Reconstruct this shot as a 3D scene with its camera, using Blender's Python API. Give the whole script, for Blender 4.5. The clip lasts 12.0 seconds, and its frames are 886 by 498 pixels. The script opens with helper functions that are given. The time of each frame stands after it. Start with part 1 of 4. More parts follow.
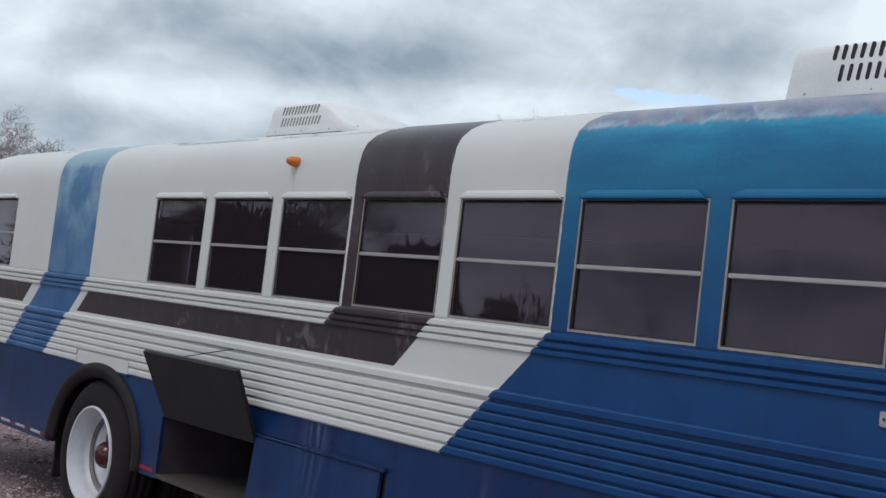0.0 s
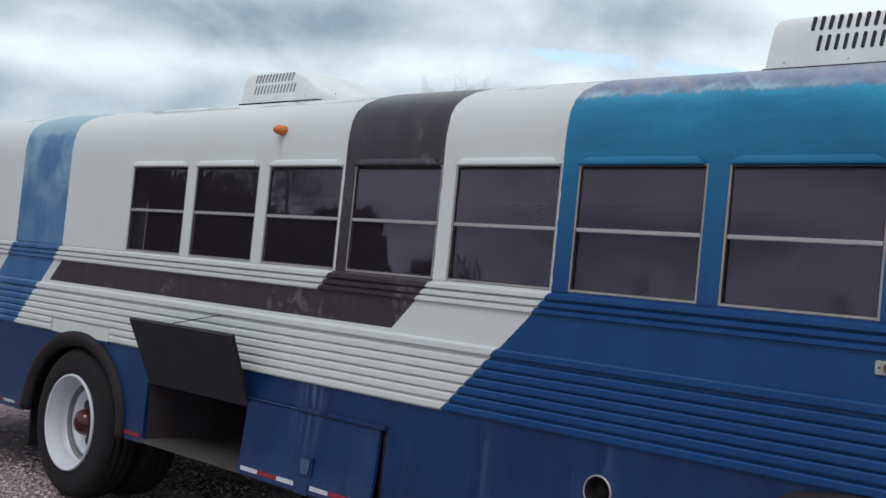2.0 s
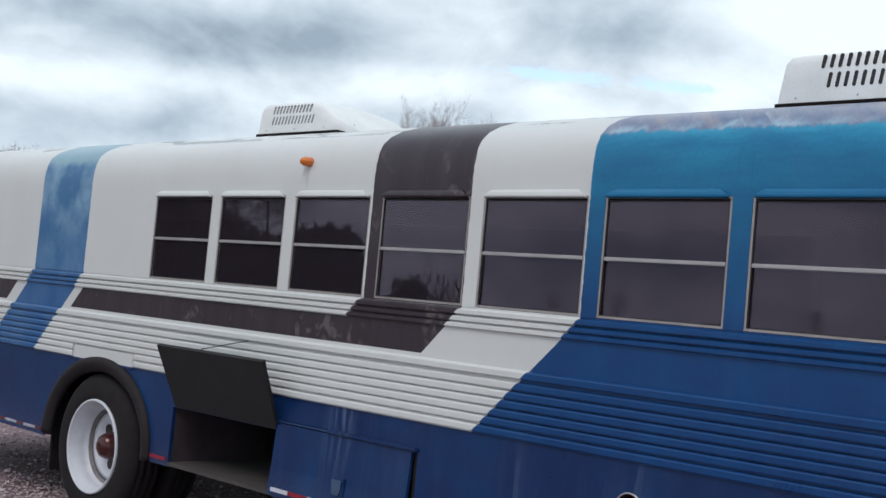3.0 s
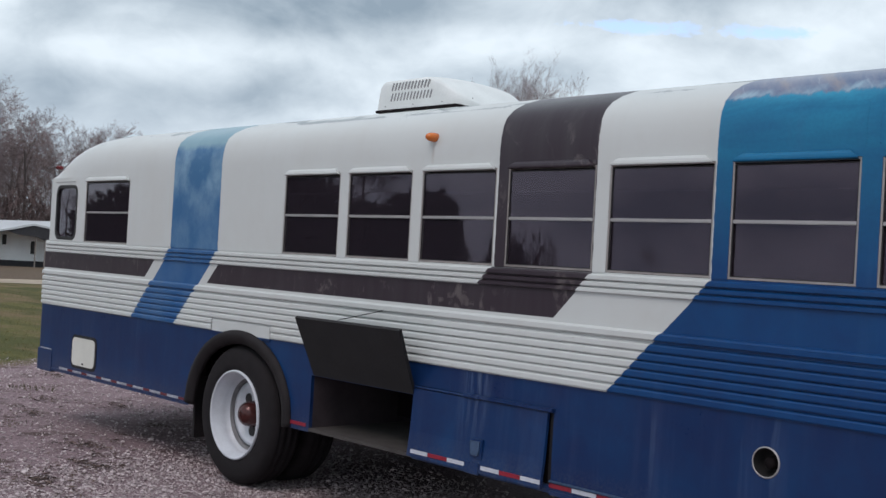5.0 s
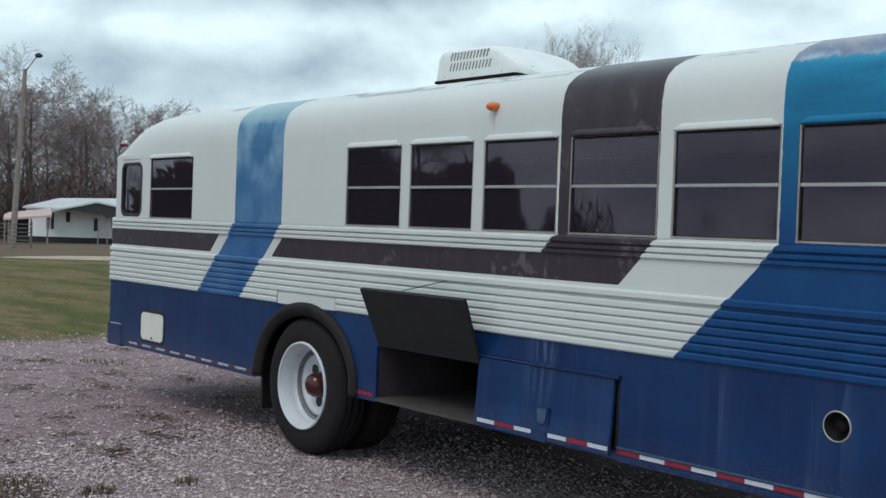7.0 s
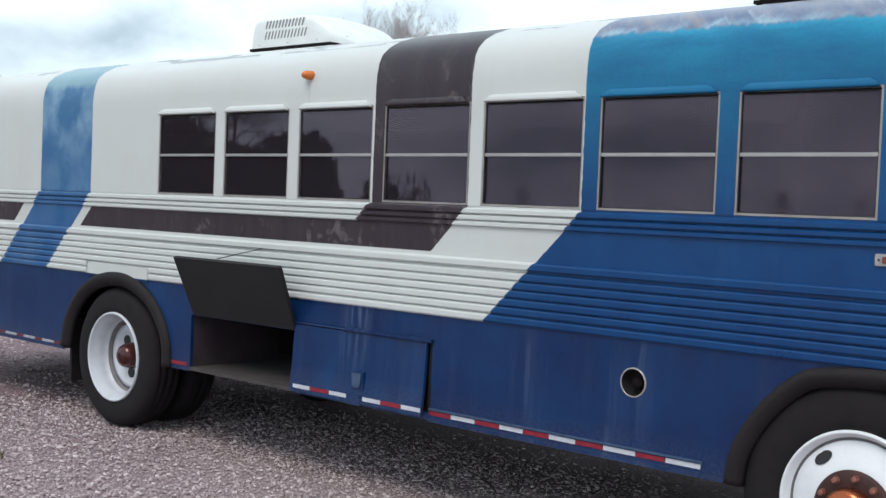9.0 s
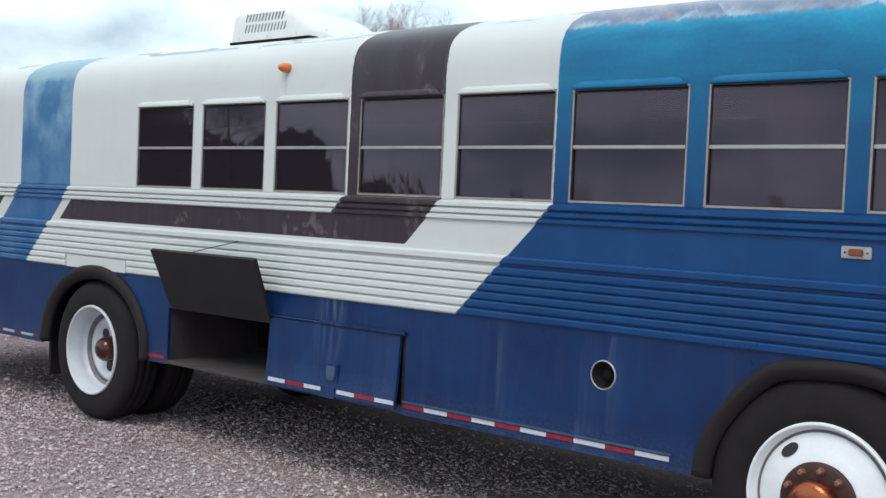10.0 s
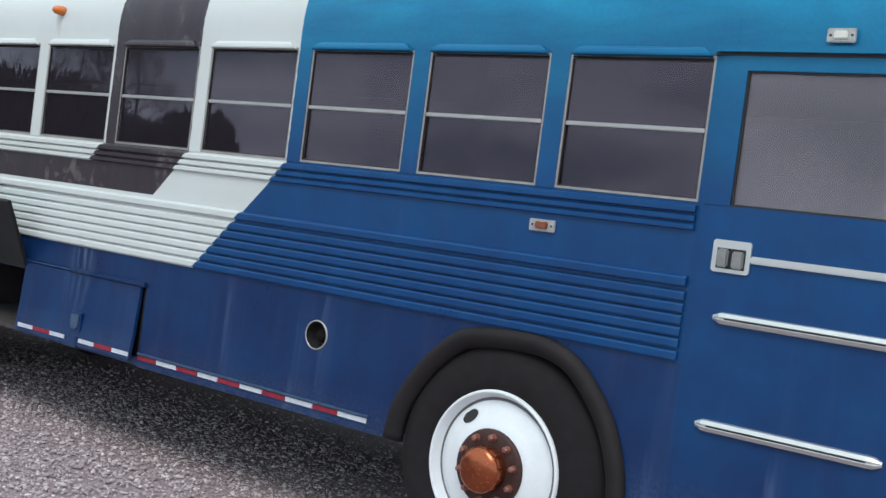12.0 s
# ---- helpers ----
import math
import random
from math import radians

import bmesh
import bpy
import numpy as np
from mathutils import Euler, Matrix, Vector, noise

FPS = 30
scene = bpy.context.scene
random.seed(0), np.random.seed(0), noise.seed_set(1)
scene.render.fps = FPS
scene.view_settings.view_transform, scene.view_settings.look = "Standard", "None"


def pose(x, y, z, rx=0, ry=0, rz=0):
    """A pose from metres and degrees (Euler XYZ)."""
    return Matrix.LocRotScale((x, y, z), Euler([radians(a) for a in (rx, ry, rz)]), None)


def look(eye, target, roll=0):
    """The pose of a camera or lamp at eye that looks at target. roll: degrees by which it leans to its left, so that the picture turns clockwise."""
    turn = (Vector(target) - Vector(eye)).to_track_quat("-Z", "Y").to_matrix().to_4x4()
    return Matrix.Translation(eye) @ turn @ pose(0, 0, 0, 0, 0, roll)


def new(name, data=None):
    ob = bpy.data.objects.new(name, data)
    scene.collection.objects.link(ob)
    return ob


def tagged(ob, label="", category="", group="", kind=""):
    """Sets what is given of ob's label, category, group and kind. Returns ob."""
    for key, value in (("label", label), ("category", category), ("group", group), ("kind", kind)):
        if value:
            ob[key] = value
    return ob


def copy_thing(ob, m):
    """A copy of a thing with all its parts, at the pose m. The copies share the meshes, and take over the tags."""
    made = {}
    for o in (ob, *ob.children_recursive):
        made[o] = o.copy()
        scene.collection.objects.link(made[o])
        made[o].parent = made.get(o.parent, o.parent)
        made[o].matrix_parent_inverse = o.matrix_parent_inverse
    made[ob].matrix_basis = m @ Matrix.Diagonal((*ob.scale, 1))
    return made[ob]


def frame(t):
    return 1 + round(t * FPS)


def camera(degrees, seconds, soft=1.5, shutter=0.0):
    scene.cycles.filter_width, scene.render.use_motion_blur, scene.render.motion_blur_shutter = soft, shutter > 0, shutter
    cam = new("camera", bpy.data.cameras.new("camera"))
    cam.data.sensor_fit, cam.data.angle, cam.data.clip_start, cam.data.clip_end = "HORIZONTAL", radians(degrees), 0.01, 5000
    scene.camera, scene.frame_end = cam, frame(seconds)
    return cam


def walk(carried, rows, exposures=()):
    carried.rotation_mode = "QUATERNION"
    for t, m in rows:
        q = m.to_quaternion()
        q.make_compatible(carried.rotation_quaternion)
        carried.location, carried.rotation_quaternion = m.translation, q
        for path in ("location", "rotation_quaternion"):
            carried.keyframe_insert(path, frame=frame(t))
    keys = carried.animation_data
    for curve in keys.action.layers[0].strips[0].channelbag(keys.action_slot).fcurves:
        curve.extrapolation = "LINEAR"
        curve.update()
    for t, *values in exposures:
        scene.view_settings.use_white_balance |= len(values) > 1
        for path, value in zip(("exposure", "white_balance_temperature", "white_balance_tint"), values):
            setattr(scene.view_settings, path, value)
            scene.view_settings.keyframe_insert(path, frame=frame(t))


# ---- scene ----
cam = camera(42.0, 12.0, soft=1.5)
PATH = [
    (0, (3.136, -3.414, 1.583), (1.636, -2.096, 1.699), 6.7),
    (0.5, (3.113, -3.433, 1.581), (1.626, -2.101, 1.681), 6.4),
    (1, (3.097, -3.524, 1.564), (1.634, -2.162, 1.648), 6.2),
    (1.5, (3.088, -3.6, 1.556), (1.645, -2.217, 1.619), 5.9),
    (2, (3.037, -3.789, 1.551), (1.633, -2.367, 1.616), 5.7),
    (2.5, (3.002, -3.974, 1.562), (1.626, -2.526, 1.664), 5.3),
    (4.3, (3.078, -4.341, 1.589), (1.661, -2.929, 1.63), 3.9),
    (4.5, (3.059, -4.329, 1.617), (1.622, -2.938, 1.642), 3.5),
    (5, (3.046, -4.436, 1.594), (1.56, -3.097, 1.614), 3.2),
    (5.5, (3.058, -4.546, 1.556), (1.509, -3.282, 1.574), 3.3),
    (6, (3.129, -4.636, 1.51), (1.521, -3.446, 1.524), 3.6),
    (6.5, (3.123, -4.633, 1.546), (1.52, -3.437, 1.535), 3.0),
    (7, (3.041, -4.481, 1.593), (1.493, -3.215, 1.556), 2.1),
    (7.5, (3.057, -4.499, 1.613), (1.582, -3.15, 1.555), 1.9),
    (7.7, (3.07, -4.52, 1.604), (1.626, -3.138, 1.543), 2.0),
    (9.3, (3.148, -4.537, 1.559), (1.824, -3.039, 1.486), 2.3),
    (9.5, (3.167, -4.506, 1.562), (1.842, -3.009, 1.485), 2.3),
    (10, (3.21, -4.458, 1.524), (1.887, -2.959, 1.455), 2.6),
    (10.5, (3.272, -4.407, 1.48), (1.952, -2.906, 1.425), 3.3),
    (11, (3.342, -4.31, 1.48), (2.025, -2.805, 1.428), 3.9),
    (11.5, (3.598, -3.995, 1.47), (2.284, -2.488, 1.412), 4.9),
    (12, (3.92, -3.892, 1.412), (2.708, -2.302, 1.356), 7.3),
]
walk(cam, [(t, look(eye, target, roll)) for t, eye, target, roll in PATH],
     exposures=[(0.0, -0.22, 6390, 20), (1.0, -0.16, 6390, 20), (1.5, -0.12, 6440, 22), (2.0, -0.1, 6340, 18), (2.5, 0.02, 6340, 19), (4.5, -0.09, 6350, 20), (5.0, -0.15, 6350, 20), (5.5, -0.08, 6350, 19), (6.0, -0.05, 6250, 14), (6.5, -0.05, 6100, 9), (7.0, -0.04, 6150, 10), (7.5, 0.02, 6250, 13), (9.5, 0.41, 6350, 15), (10.5, 0.41, 6250, 13), (11.5, 0.45, 6250, 13), (12.0, 0.50, 6100, 11)])


# ---- node helpers ----
class Val:
    """A socket with arithmetic, to write material maths as plain formulas."""

    def __init__(self, tree, sock):
        self.tree, self.sock = tree, sock

    def op(self, kind, *others, clamp=False):
        n = self.tree.nodes.new("ShaderNodeMath")
        n.operation, n.use_clamp = kind, clamp
        for slot, o in zip(n.inputs, (self, *others)):
            if isinstance(o, Val):
                self.tree.links.new(o.sock, slot)
            else:
                slot.default_value = o
        return Val(self.tree, n.outputs[0])

    def __add__(self, o): return self.op("ADD", o)
    def __sub__(self, o): return self.op("SUBTRACT", o)
    def __mul__(self, o): return self.op("MULTIPLY", o)
    def __truediv__(self, o): return self.op("DIVIDE", o)
    def above(self, c, w=0.004): return ((self - c) * (1.0 / w) + 0.5).op("ADD", 0.0, clamp=True)
    def below(self, c, w=0.004): return ((self - c) * (-1.0 / w) + 0.5).op("ADD", 0.0, clamp=True)
    def inv(self): return (self * -1.0) + 1.0
    def span(self, lo, hi): return ((self - lo) * (1.0 / (hi - lo))).op("ADD", 0.0, clamp=True)


def material(name):
    m = bpy.data.materials.new(name)
    m.use_nodes = True
    t = m.node_tree
    return m, t, t.nodes["Principled BSDF"]


def position(t):
    s = t.nodes.new("ShaderNodeSeparateXYZ")
    t.links.new(t.nodes.new("ShaderNodeNewGeometry").outputs["Position"], s.inputs[0])
    return [Val(t, o) for o in s.outputs]


def vec(t, x, y, z):
    c = t.nodes.new("ShaderNodeCombineXYZ")
    for slot, o in zip(c.inputs, (x, y, z)):
        if isinstance(o, Val):
            t.links.new(o.sock, slot)
        else:
            slot.default_value = o
    return c.outputs[0]


def noise_of(t, vector, scale, detail=4, rough=0.55, distort=0.0):
    n = t.nodes.new("ShaderNodeTexNoise")
    n.inputs["Scale"].default_value, n.inputs["Detail"].default_value = scale, detail
    n.inputs["Roughness"].default_value, n.inputs["Distortion"].default_value = rough, distort
    if vector is not None:
        t.links.new(vector, n.inputs["Vector"])
    return Val(t, n.outputs["Fac"])


def mix(t, fac, a, b):
    n = t.nodes.new("ShaderNodeMix")
    n.data_type = "RGBA"
    for slot, o in ((n.inputs[0], fac), (n.inputs[6], a), (n.inputs[7], b)):
        if isinstance(o, Val):
            t.links.new(o.sock, slot)
        elif isinstance(o, (tuple, list)):
            slot.default_value = (*o, 1.0)
        elif isinstance(o, (int, float)):
            slot.default_value = o
        else:
            t.links.new(o, slot)
    return n.outputs[2]


def bump(t, p, height, strength, distance):
    b = t.nodes.new("ShaderNodeBump")
    b.inputs["Strength"].default_value, b.inputs["Distance"].default_value = strength, distance
    t.links.new(height.sock, b.inputs["Height"])
    t.links.new(b.outputs[0], p.inputs["Normal"])


def plain(name, color, rough=0.6, metal=0.0, vary=0.25, scale=6.0, relief=0.0, fine=80.0, gloss=0.5):
    """A surface of one colour with soft stains and fine grain."""
    m, t, p = material(name)
    co = t.nodes.new("ShaderNodeNewGeometry").outputs["Position"]
    big, small = noise_of(t, co, scale, 5), noise_of(t, co, fine, 2)
    k = (big * 0.7 + small * 0.3).span(0.3, 0.7)
    dark = tuple(c * (1 - vary) for c in color)
    lite = tuple(min(1.0, c * (1 + vary)) for c in color)
    t.links.new(mix(t, k, dark, lite), p.inputs["Base Color"])
    t.links.new((small * 0.2 + (rough - 0.1)).sock, p.inputs["Roughness"])
    p.inputs["Metallic"].default_value = metal
    p.inputs["Specular IOR Level"].default_value = gloss
    if relief:
        bump(t, p, small, 0.6, relief)
    return m


# ---- world and sun ----
world = bpy.data.worlds.new("sky")
scene.world = world
world.use_nodes = True
wt = world.node_tree
back = wt.nodes["Background"]
sky = wt.nodes.new("ShaderNodeTexSky")
sky.sky_type, sky.sun_disc = "NISHITA", False
SUN_ELEV, SUN_AZ = radians(53), radians(158)
sky.sun_elevation, sky.sun_rotation = SUN_ELEV, SUN_AZ
sep = wt.nodes.new("ShaderNodeSeparateXYZ")
wt.links.new(wt.nodes.new("ShaderNodeTexCoord").outputs["Generated"], sep.inputs[0])
dx, dy, dz = [Val(wt, o) for o in sep.outputs]
lift = dz.op("MAXIMUM", 0.0) + 0.28
dome = vec(wt, dx + 3.1, dy + 1.7, dz * 1.9)
billow = noise_of(wt, dome, 6.5, 7, 0.50, 0.3)
banks = noise_of(wt, dome, 2.8, 3, 0.5, 0.0)
wisps = noise_of(wt, vec(wt, dx, dy, dz * 1.5), 24.0, 6, 0.6, 0.5)
az = (dx * -1.0).op("ARCTAN2", dy) * 57.2958
el = dz.op("ARCSINE") * 57.2958


def lobe(a, e, wa, we):
    """A soft cloud mass round one direction of the sky, in degrees to the left of +y and up."""
    qa, qe = (az - a) * (1.0 / wa), (el - e) * (1.0 / we)
    return ((qa * qa + qe * qe) * -1.0).op("EXPONENT")


masses = lobe(55.0, 12.4, 8.5, 1.5) * 0.20 + lobe(37.0, 14.0, 6.0, 1.3) * 0.17 + lobe(62.0, 7.3, 9.0, 0.9) * 0.05 + lobe(75.0, 14.6, 10.0, 2.4) * 0.10 + lobe(146.0, 3.4, 7.0, 1.5) * 0.26 + lobe(127.0, 7.0, 6.0, 1.5) * 0.22 + lobe(160.0, 6.0, 8.0, 2.0) * 0.2
gleams = lobe(46.0, 10.7, 5.5, 1.1) * 0.30 + lobe(66.0, 9.1, 7.0, 0.9) * 0.26 + lobe(56.0, 9.7, 5.0, 0.8) * 0.16 + lobe(28.0, 16.0, 5.0, 1.6) * 0.2 + lobe(136.0, 4.6, 5.5, 1.0) * 0.4 + lobe(153.0, 5.6, 6.0, 1.0) * 0.36 + lobe(118.0, 4.4, 3.0, 1.0) * 0.36
scud = (wisps - 0.5) * lobe(140.0, 3.0, 34.0, 5.0) * 0.55
dense = ((billow * 0.64 + banks * 0.23 + wisps * 0.13) + scud + masses - gleams * 0.55).span(0.40, 0.71)
rifts = (lobe(39.0, 11.85, 3.4, 0.45) + lobe(32.3, 11.6, 2.6, 0.45)) * 0.5 + noise_of(wt, dome, 26.0, 6, 0.65)
holes = rifts.span(0.74, 0.92).op("MAXIMUM", (noise_of(wt, vec(wt, dx / lift - 4.3, dy / lift + 6.1, 2.0), 1.6, 6, 0.5).span(0.66, 0.70)) * el.span(16.0, 25.0))
air = wt.nodes.new("ShaderNodeVectorMath")
air.operation = "SCALE"
wt.links.new(sky.outputs[0], air.inputs[0])
air.inputs["Scale"].default_value = 0.24
low = dz.span(0.02, 0.17).inv()
cloud = mix(wt, dense, (0.905, 1.065, 1.075), (0.325, 0.440, 0.500))
cloud = mix(wt, low * 0.22, cloud, (0.62, 0.74, 0.82))
full = mix(wt, holes * 0.95, cloud, air.outputs[0])
wt.links.new(full, back.inputs["Color"])
back.inputs["Strength"].default_value = 1.0

sun = new("sun", bpy.data.lights.new("sun", "SUN"))
sun.data.energy, sun.data.angle, sun.data.color = 1.12, radians(26), (1.0, 0.90, 0.82)
sun_way = Vector((math.sin(SUN_AZ) * math.cos(SUN_ELEV), math.cos(SUN_AZ) * math.cos(SUN_ELEV), math.sin(SUN_ELEV)))
sun.rotation_euler = sun_way.to_track_quat("Z", "Y").to_euler()

# ---- materials ----
WHITE, BLUE, SHADED_BLUE = (0.582, 0.606, 0.596), (0.002, 0.039, 0.148), (0.003, 0.022, 0.090)
FADED, BLACK = (0.035, 0.145, 0.305), (0.036, 0.025, 0.034)


def bus_paint():
    """The painted sheet metal: stripes over the roof that run on as slanting bands below the windows."""
    m, t, p = material("bus_paint")
    x, y, z = position(t)
    co = t.nodes.new("ShaderNodeNewGeometry").outputs["Position"]
    fine, big = noise_of(t, co, 60, 3), noise_of(t, co, 1.6, 5)
    wob = (noise_of(t, co, 25, 2) - 0.5) * 0.012
    u = x + (z * -1.0 + 1.57).op("MAXIMUM", 0.0) + wob
    upper, ribs = z.above(1.575), z.below(1.335)
    # long dark band under the windows, and the slanting dark panel
    band = z.above(1.330) * z.below(1.474)
    long_band = band * ((u.above(-4.225) * u.below(-1.4)) + u.below(-5.19)).op("MINIMUM", 1.0)
    panel = z.above(1.330) * u.above(-1.475) * u.below(-0.757)
    dark = long_band.op("MAXIMUM", panel)
    blue = u.above(-0.04)
    pale = u.above(-5.035) * u.below(-4.335)
    # skirt and lower door: same blue, dimmer light down there put into the tone
    skirt = (z.below(0.992) * x.below(2.1)).op("MAXIMUM", z.below(0.85, 0.9) * x.above(2.1))
    # streaks that run down the sheet
    runs = noise_of(t, vec(t, x * 9.0, y * 2.0, z * 0.8), 1.0, 5, 0.6)
    runs2 = noise_of(t, vec(t, x * 3.0 + 7.0, y, z * 2.5), 1.0, 5, 0.6)
    white = mix(t, (runs.span(0.5, 0.9) * 0.14 + big.span(0.45, 0.75) * 0.28 + noise_of(t, co, 7, 5).span(0.55, 0.75) * 0.12), WHITE, (0.50, 0.49, 0.46))
    lamp_run = (x + 2.005 + wob).op("ABSOLUTE").below(0.010, 0.014) * z.above(2.16, 0.1) * z.below(2.29)
    white = mix(t, lamp_run * 0.35, white, (0.40, 0.33, 0.28))
    specks = noise_of(t, vec(t, x * 5.0, y, z * 14.0), 1.0, 5, 0.7).span(0.68, 0.73)
    white = mix(t, specks * 0.5, white, (0.30, 0.25, 0.22))
    # greyed, worn-through patches on top of the white roof
    crown = (z + (fine - 0.5) * 0.03).above(2.476, 0.012) * noise_of(t, vec(t, x * 1.7, y * 4.0, z * 8.0), 1.0, 5, 0.6).span(0.53, 0.56)
    white = mix(t, crown * 0.85, white, (0.20, 0.225, 0.24))
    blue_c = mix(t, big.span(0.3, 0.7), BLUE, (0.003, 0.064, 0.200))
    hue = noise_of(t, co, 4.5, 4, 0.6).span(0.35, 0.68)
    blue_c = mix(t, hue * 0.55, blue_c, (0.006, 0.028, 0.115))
    # paler towards the top: sun fade plus sky sheen put into the colour
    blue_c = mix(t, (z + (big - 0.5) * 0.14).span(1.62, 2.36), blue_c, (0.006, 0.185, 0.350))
    # mottled streaks of sky reflection painted into the blue
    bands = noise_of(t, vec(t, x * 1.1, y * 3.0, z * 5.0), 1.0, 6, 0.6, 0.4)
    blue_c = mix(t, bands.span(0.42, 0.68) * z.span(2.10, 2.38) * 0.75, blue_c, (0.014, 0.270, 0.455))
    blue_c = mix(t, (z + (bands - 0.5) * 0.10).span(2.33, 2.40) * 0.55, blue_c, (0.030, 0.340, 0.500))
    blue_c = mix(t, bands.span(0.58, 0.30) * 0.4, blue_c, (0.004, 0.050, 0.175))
    blue_c = mix(t, runs.span(0.55, 0.85) * 0.25, blue_c, (0.05, 0.13, 0.27))
    blue_c = mix(t, fine.span(0.38, 0.62) * 0.12, blue_c, (0.003, 0.058, 0.130))
    edge = z + (noise_of(t, vec(t, x * 11.0, 0.0, z * 4.0), 1.0, 6, 0.75) - 0.5) * 0.13
    worn = edge.above(2.402, 0.016)
    slant = x * 7.0 + z * 9.0
    worn_c = mix(t, noise_of(t, vec(t, slant, y * 1.5, z * 1.5), 1.0, 6, 0.7).span(0.36, 0.62), (0.085, 0.110, 0.215), (0.235, 0.225, 0.285))
    worn_c = mix(t, noise_of(t, vec(t, slant * 0.8 + 4.0, y, z * 1.2), 1.0, 5, 0.65).span(0.54, 0.66) * 0.8, worn_c, (0.30, 0.235, 0.225))
    worn_c = mix(t, noise_of(t, vec(t, slant * 1.3 + 11.0, y, z * 2.0), 1.0, 5, 0.7).span(0.58, 0.66) * 0.6, worn_c, (0.40, 0.43, 0.50))
    fringe = worn * edge.below(2.436, 0.03)
    worn_c = mix(t, fringe * runs2.span(0.42, 0.58) * 0.85, worn_c, (0.33, 0.46, 0.55))
    blue_c = mix(t, worn * 0.9, blue_c, worn_c)
    pale_c = mix(t, runs2.span(0.42, 0.60), FADED, (0.17, 0.31, 0.45))
    pale_c = mix(t, (z + (runs2 - 0.5) * 0.12).above(2.345, 0.05) * 0.8, pale_c, (0.22, 0.37, 0.42))
    pale_c = mix(t, (z + (runs2 - 0.5) * 0.5).span(2.15, 1.85) * 0.55, pale_c, (0.022, 0.105, 0.265))
    pale_c = mix(t, upper, mix(t, 0.55, pale_c, (0.012, 0.075, 0.24)), pale_c)
    scuff = noise_of(t, vec(t, x * 9.0, y * 4.0, z * 6.0), 1.0, 4, 0.65, 1.2).span(0.55, 0.64) * noise_of(t, co, 2.0, 2).span(0.47, 0.58)
    black_c = mix(t, runs.span(0.4, 0.75) * 0.5, BLACK, (0.06, 0.052, 0.058))
    black_c = mix(t, scuff * 0.34, black_c, (0.26, 0.23, 0.22))
    skirt_c = mix(t, big.span(0.3, 0.7), SHADED_BLUE, (0.005, 0.042, 0.136))
    skirt_c = mix(t, hue * 0.5, skirt_c, (0.009, 0.014, 0.066))
    skirt_c = mix(t, runs.span(0.5, 0.85) * 0.25, skirt_c, (0.075, 0.10, 0.20))
    drips = noise_of(t, vec(t, x * 9.0 + noise_of(t, co, 3, 2) * 0.5, 0.0, z * 0.7), 1.0, 4, 0.6).span(0.62, 0.72) * noise_of(t, vec(t, x * 1.3, 0.0, z * 1.2), 1.0, 3).span(0.45, 0.6)
    skirt_c = mix(t, drips * 0.24, skirt_c, (0.16, 0.22, 0.33))
    rub = (x + 1.54 + wob * 3.0).op("ABSOLUTE").below(0.09, 0.10) * z.span(0.50, 0.95) * noise_of(t, vec(t, x * 30.0, y, z * 3.0), 1.0, 5, 0.65).span(0.45, 0.65)
    skirt_c = mix(t, rub * 0.42, skirt_c, (0.17, 0.23, 0.34))
    dust = z.span(0.42, 0.60).inv() * fine.span(0.4, 0.7) * 0.35
    skirt_c = mix(t, dust, skirt_c, (0.14, 0.13, 0.13))
    roof_dark = upper * u.above(-1.45) * u.below(-0.75)
    low_dark = upper.inv() * dark
    c = mix(t, pale, white, pale_c)
    c = mix(t, roof_dark.op("MAXIMUM", low_dark), c, black_c)
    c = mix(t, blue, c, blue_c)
    c = mix(t, skirt, c, skirt_c)
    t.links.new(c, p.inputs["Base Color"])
    t.links.new((fine * 0.12 + big * 0.20 + 0.16).sock, p.inputs["Roughness"])
    p.inputs["Specular IOR Level"].default_value = 0.30
    bump(t, p, big * 0.7 + noise_of(t, co, 9, 3) * 0.10, 0.35, 0.012)
    return m


def glass(name, tint, clear=1.0):
    m, t, p = material(name)
    p.inputs["Base Color"].default_value = (*tint, 1)
    p.inputs["Transmission Weight"].default_value = clear
    p.inputs["IOR"].default_value = 1.55
    p.inputs["Specular Tint"].default_value = (0.97, 0.81, 1.0, 1.0)
    co = t.nodes.new("ShaderNodeNewGeometry").outputs["Position"]
    p.inputs["Roughness"].default_value = 0.0
    bump(t, p, noise_of(t, co, 1.6, 2), 0.03, 0.01)
    return m


PAINT = bus_paint()
GLASS = glass("tinted_glass", (0.116, 0.094, 0.124), clear=0.84)
CLEAR = glass("clear_glass", (0.80, 0.76, 0.76), clear=0.93)
ALU = plain("window_aluminium", (0.42, 0.40, 0.395), 0.42, 0.6, 0.15)
FRAME = plain("dull_brownish_aluminium", (0.34, 0.31, 0.295), 0.5, 0.4, 0.25, 9)
GASKET = plain("black_gasket", (0.015, 0.014, 0.015), 0.6)
RUBBER = plain("tyre_rubber", (0.0115, 0.0092, 0.0105), 0.85, 0, 0.35, 12, 0.002, gloss=0.30)
FLARE = plain("fender_rubber", (0.0150, 0.0118, 0.0130), 0.75, 0, 0.35, 9, 0.002, gloss=0.30)
RIM = plain("white_wheel_paint", (0.76, 0.78, 0.80), 0.35, 0, 0.06, 8)
# groove rings: the shade in the wheel grooves put into the colour
GUTTER = plain("groove_shade_grey", (0.16, 0.155, 0.16), 0.7, 0, 0.4, 20)
# rear wheel: the wheel white toned down to a greyer white
RIMR = plain("greyer_white_wheel_paint", (0.55, 0.57, 0.61), 0.4, 0, 0.12, 8)
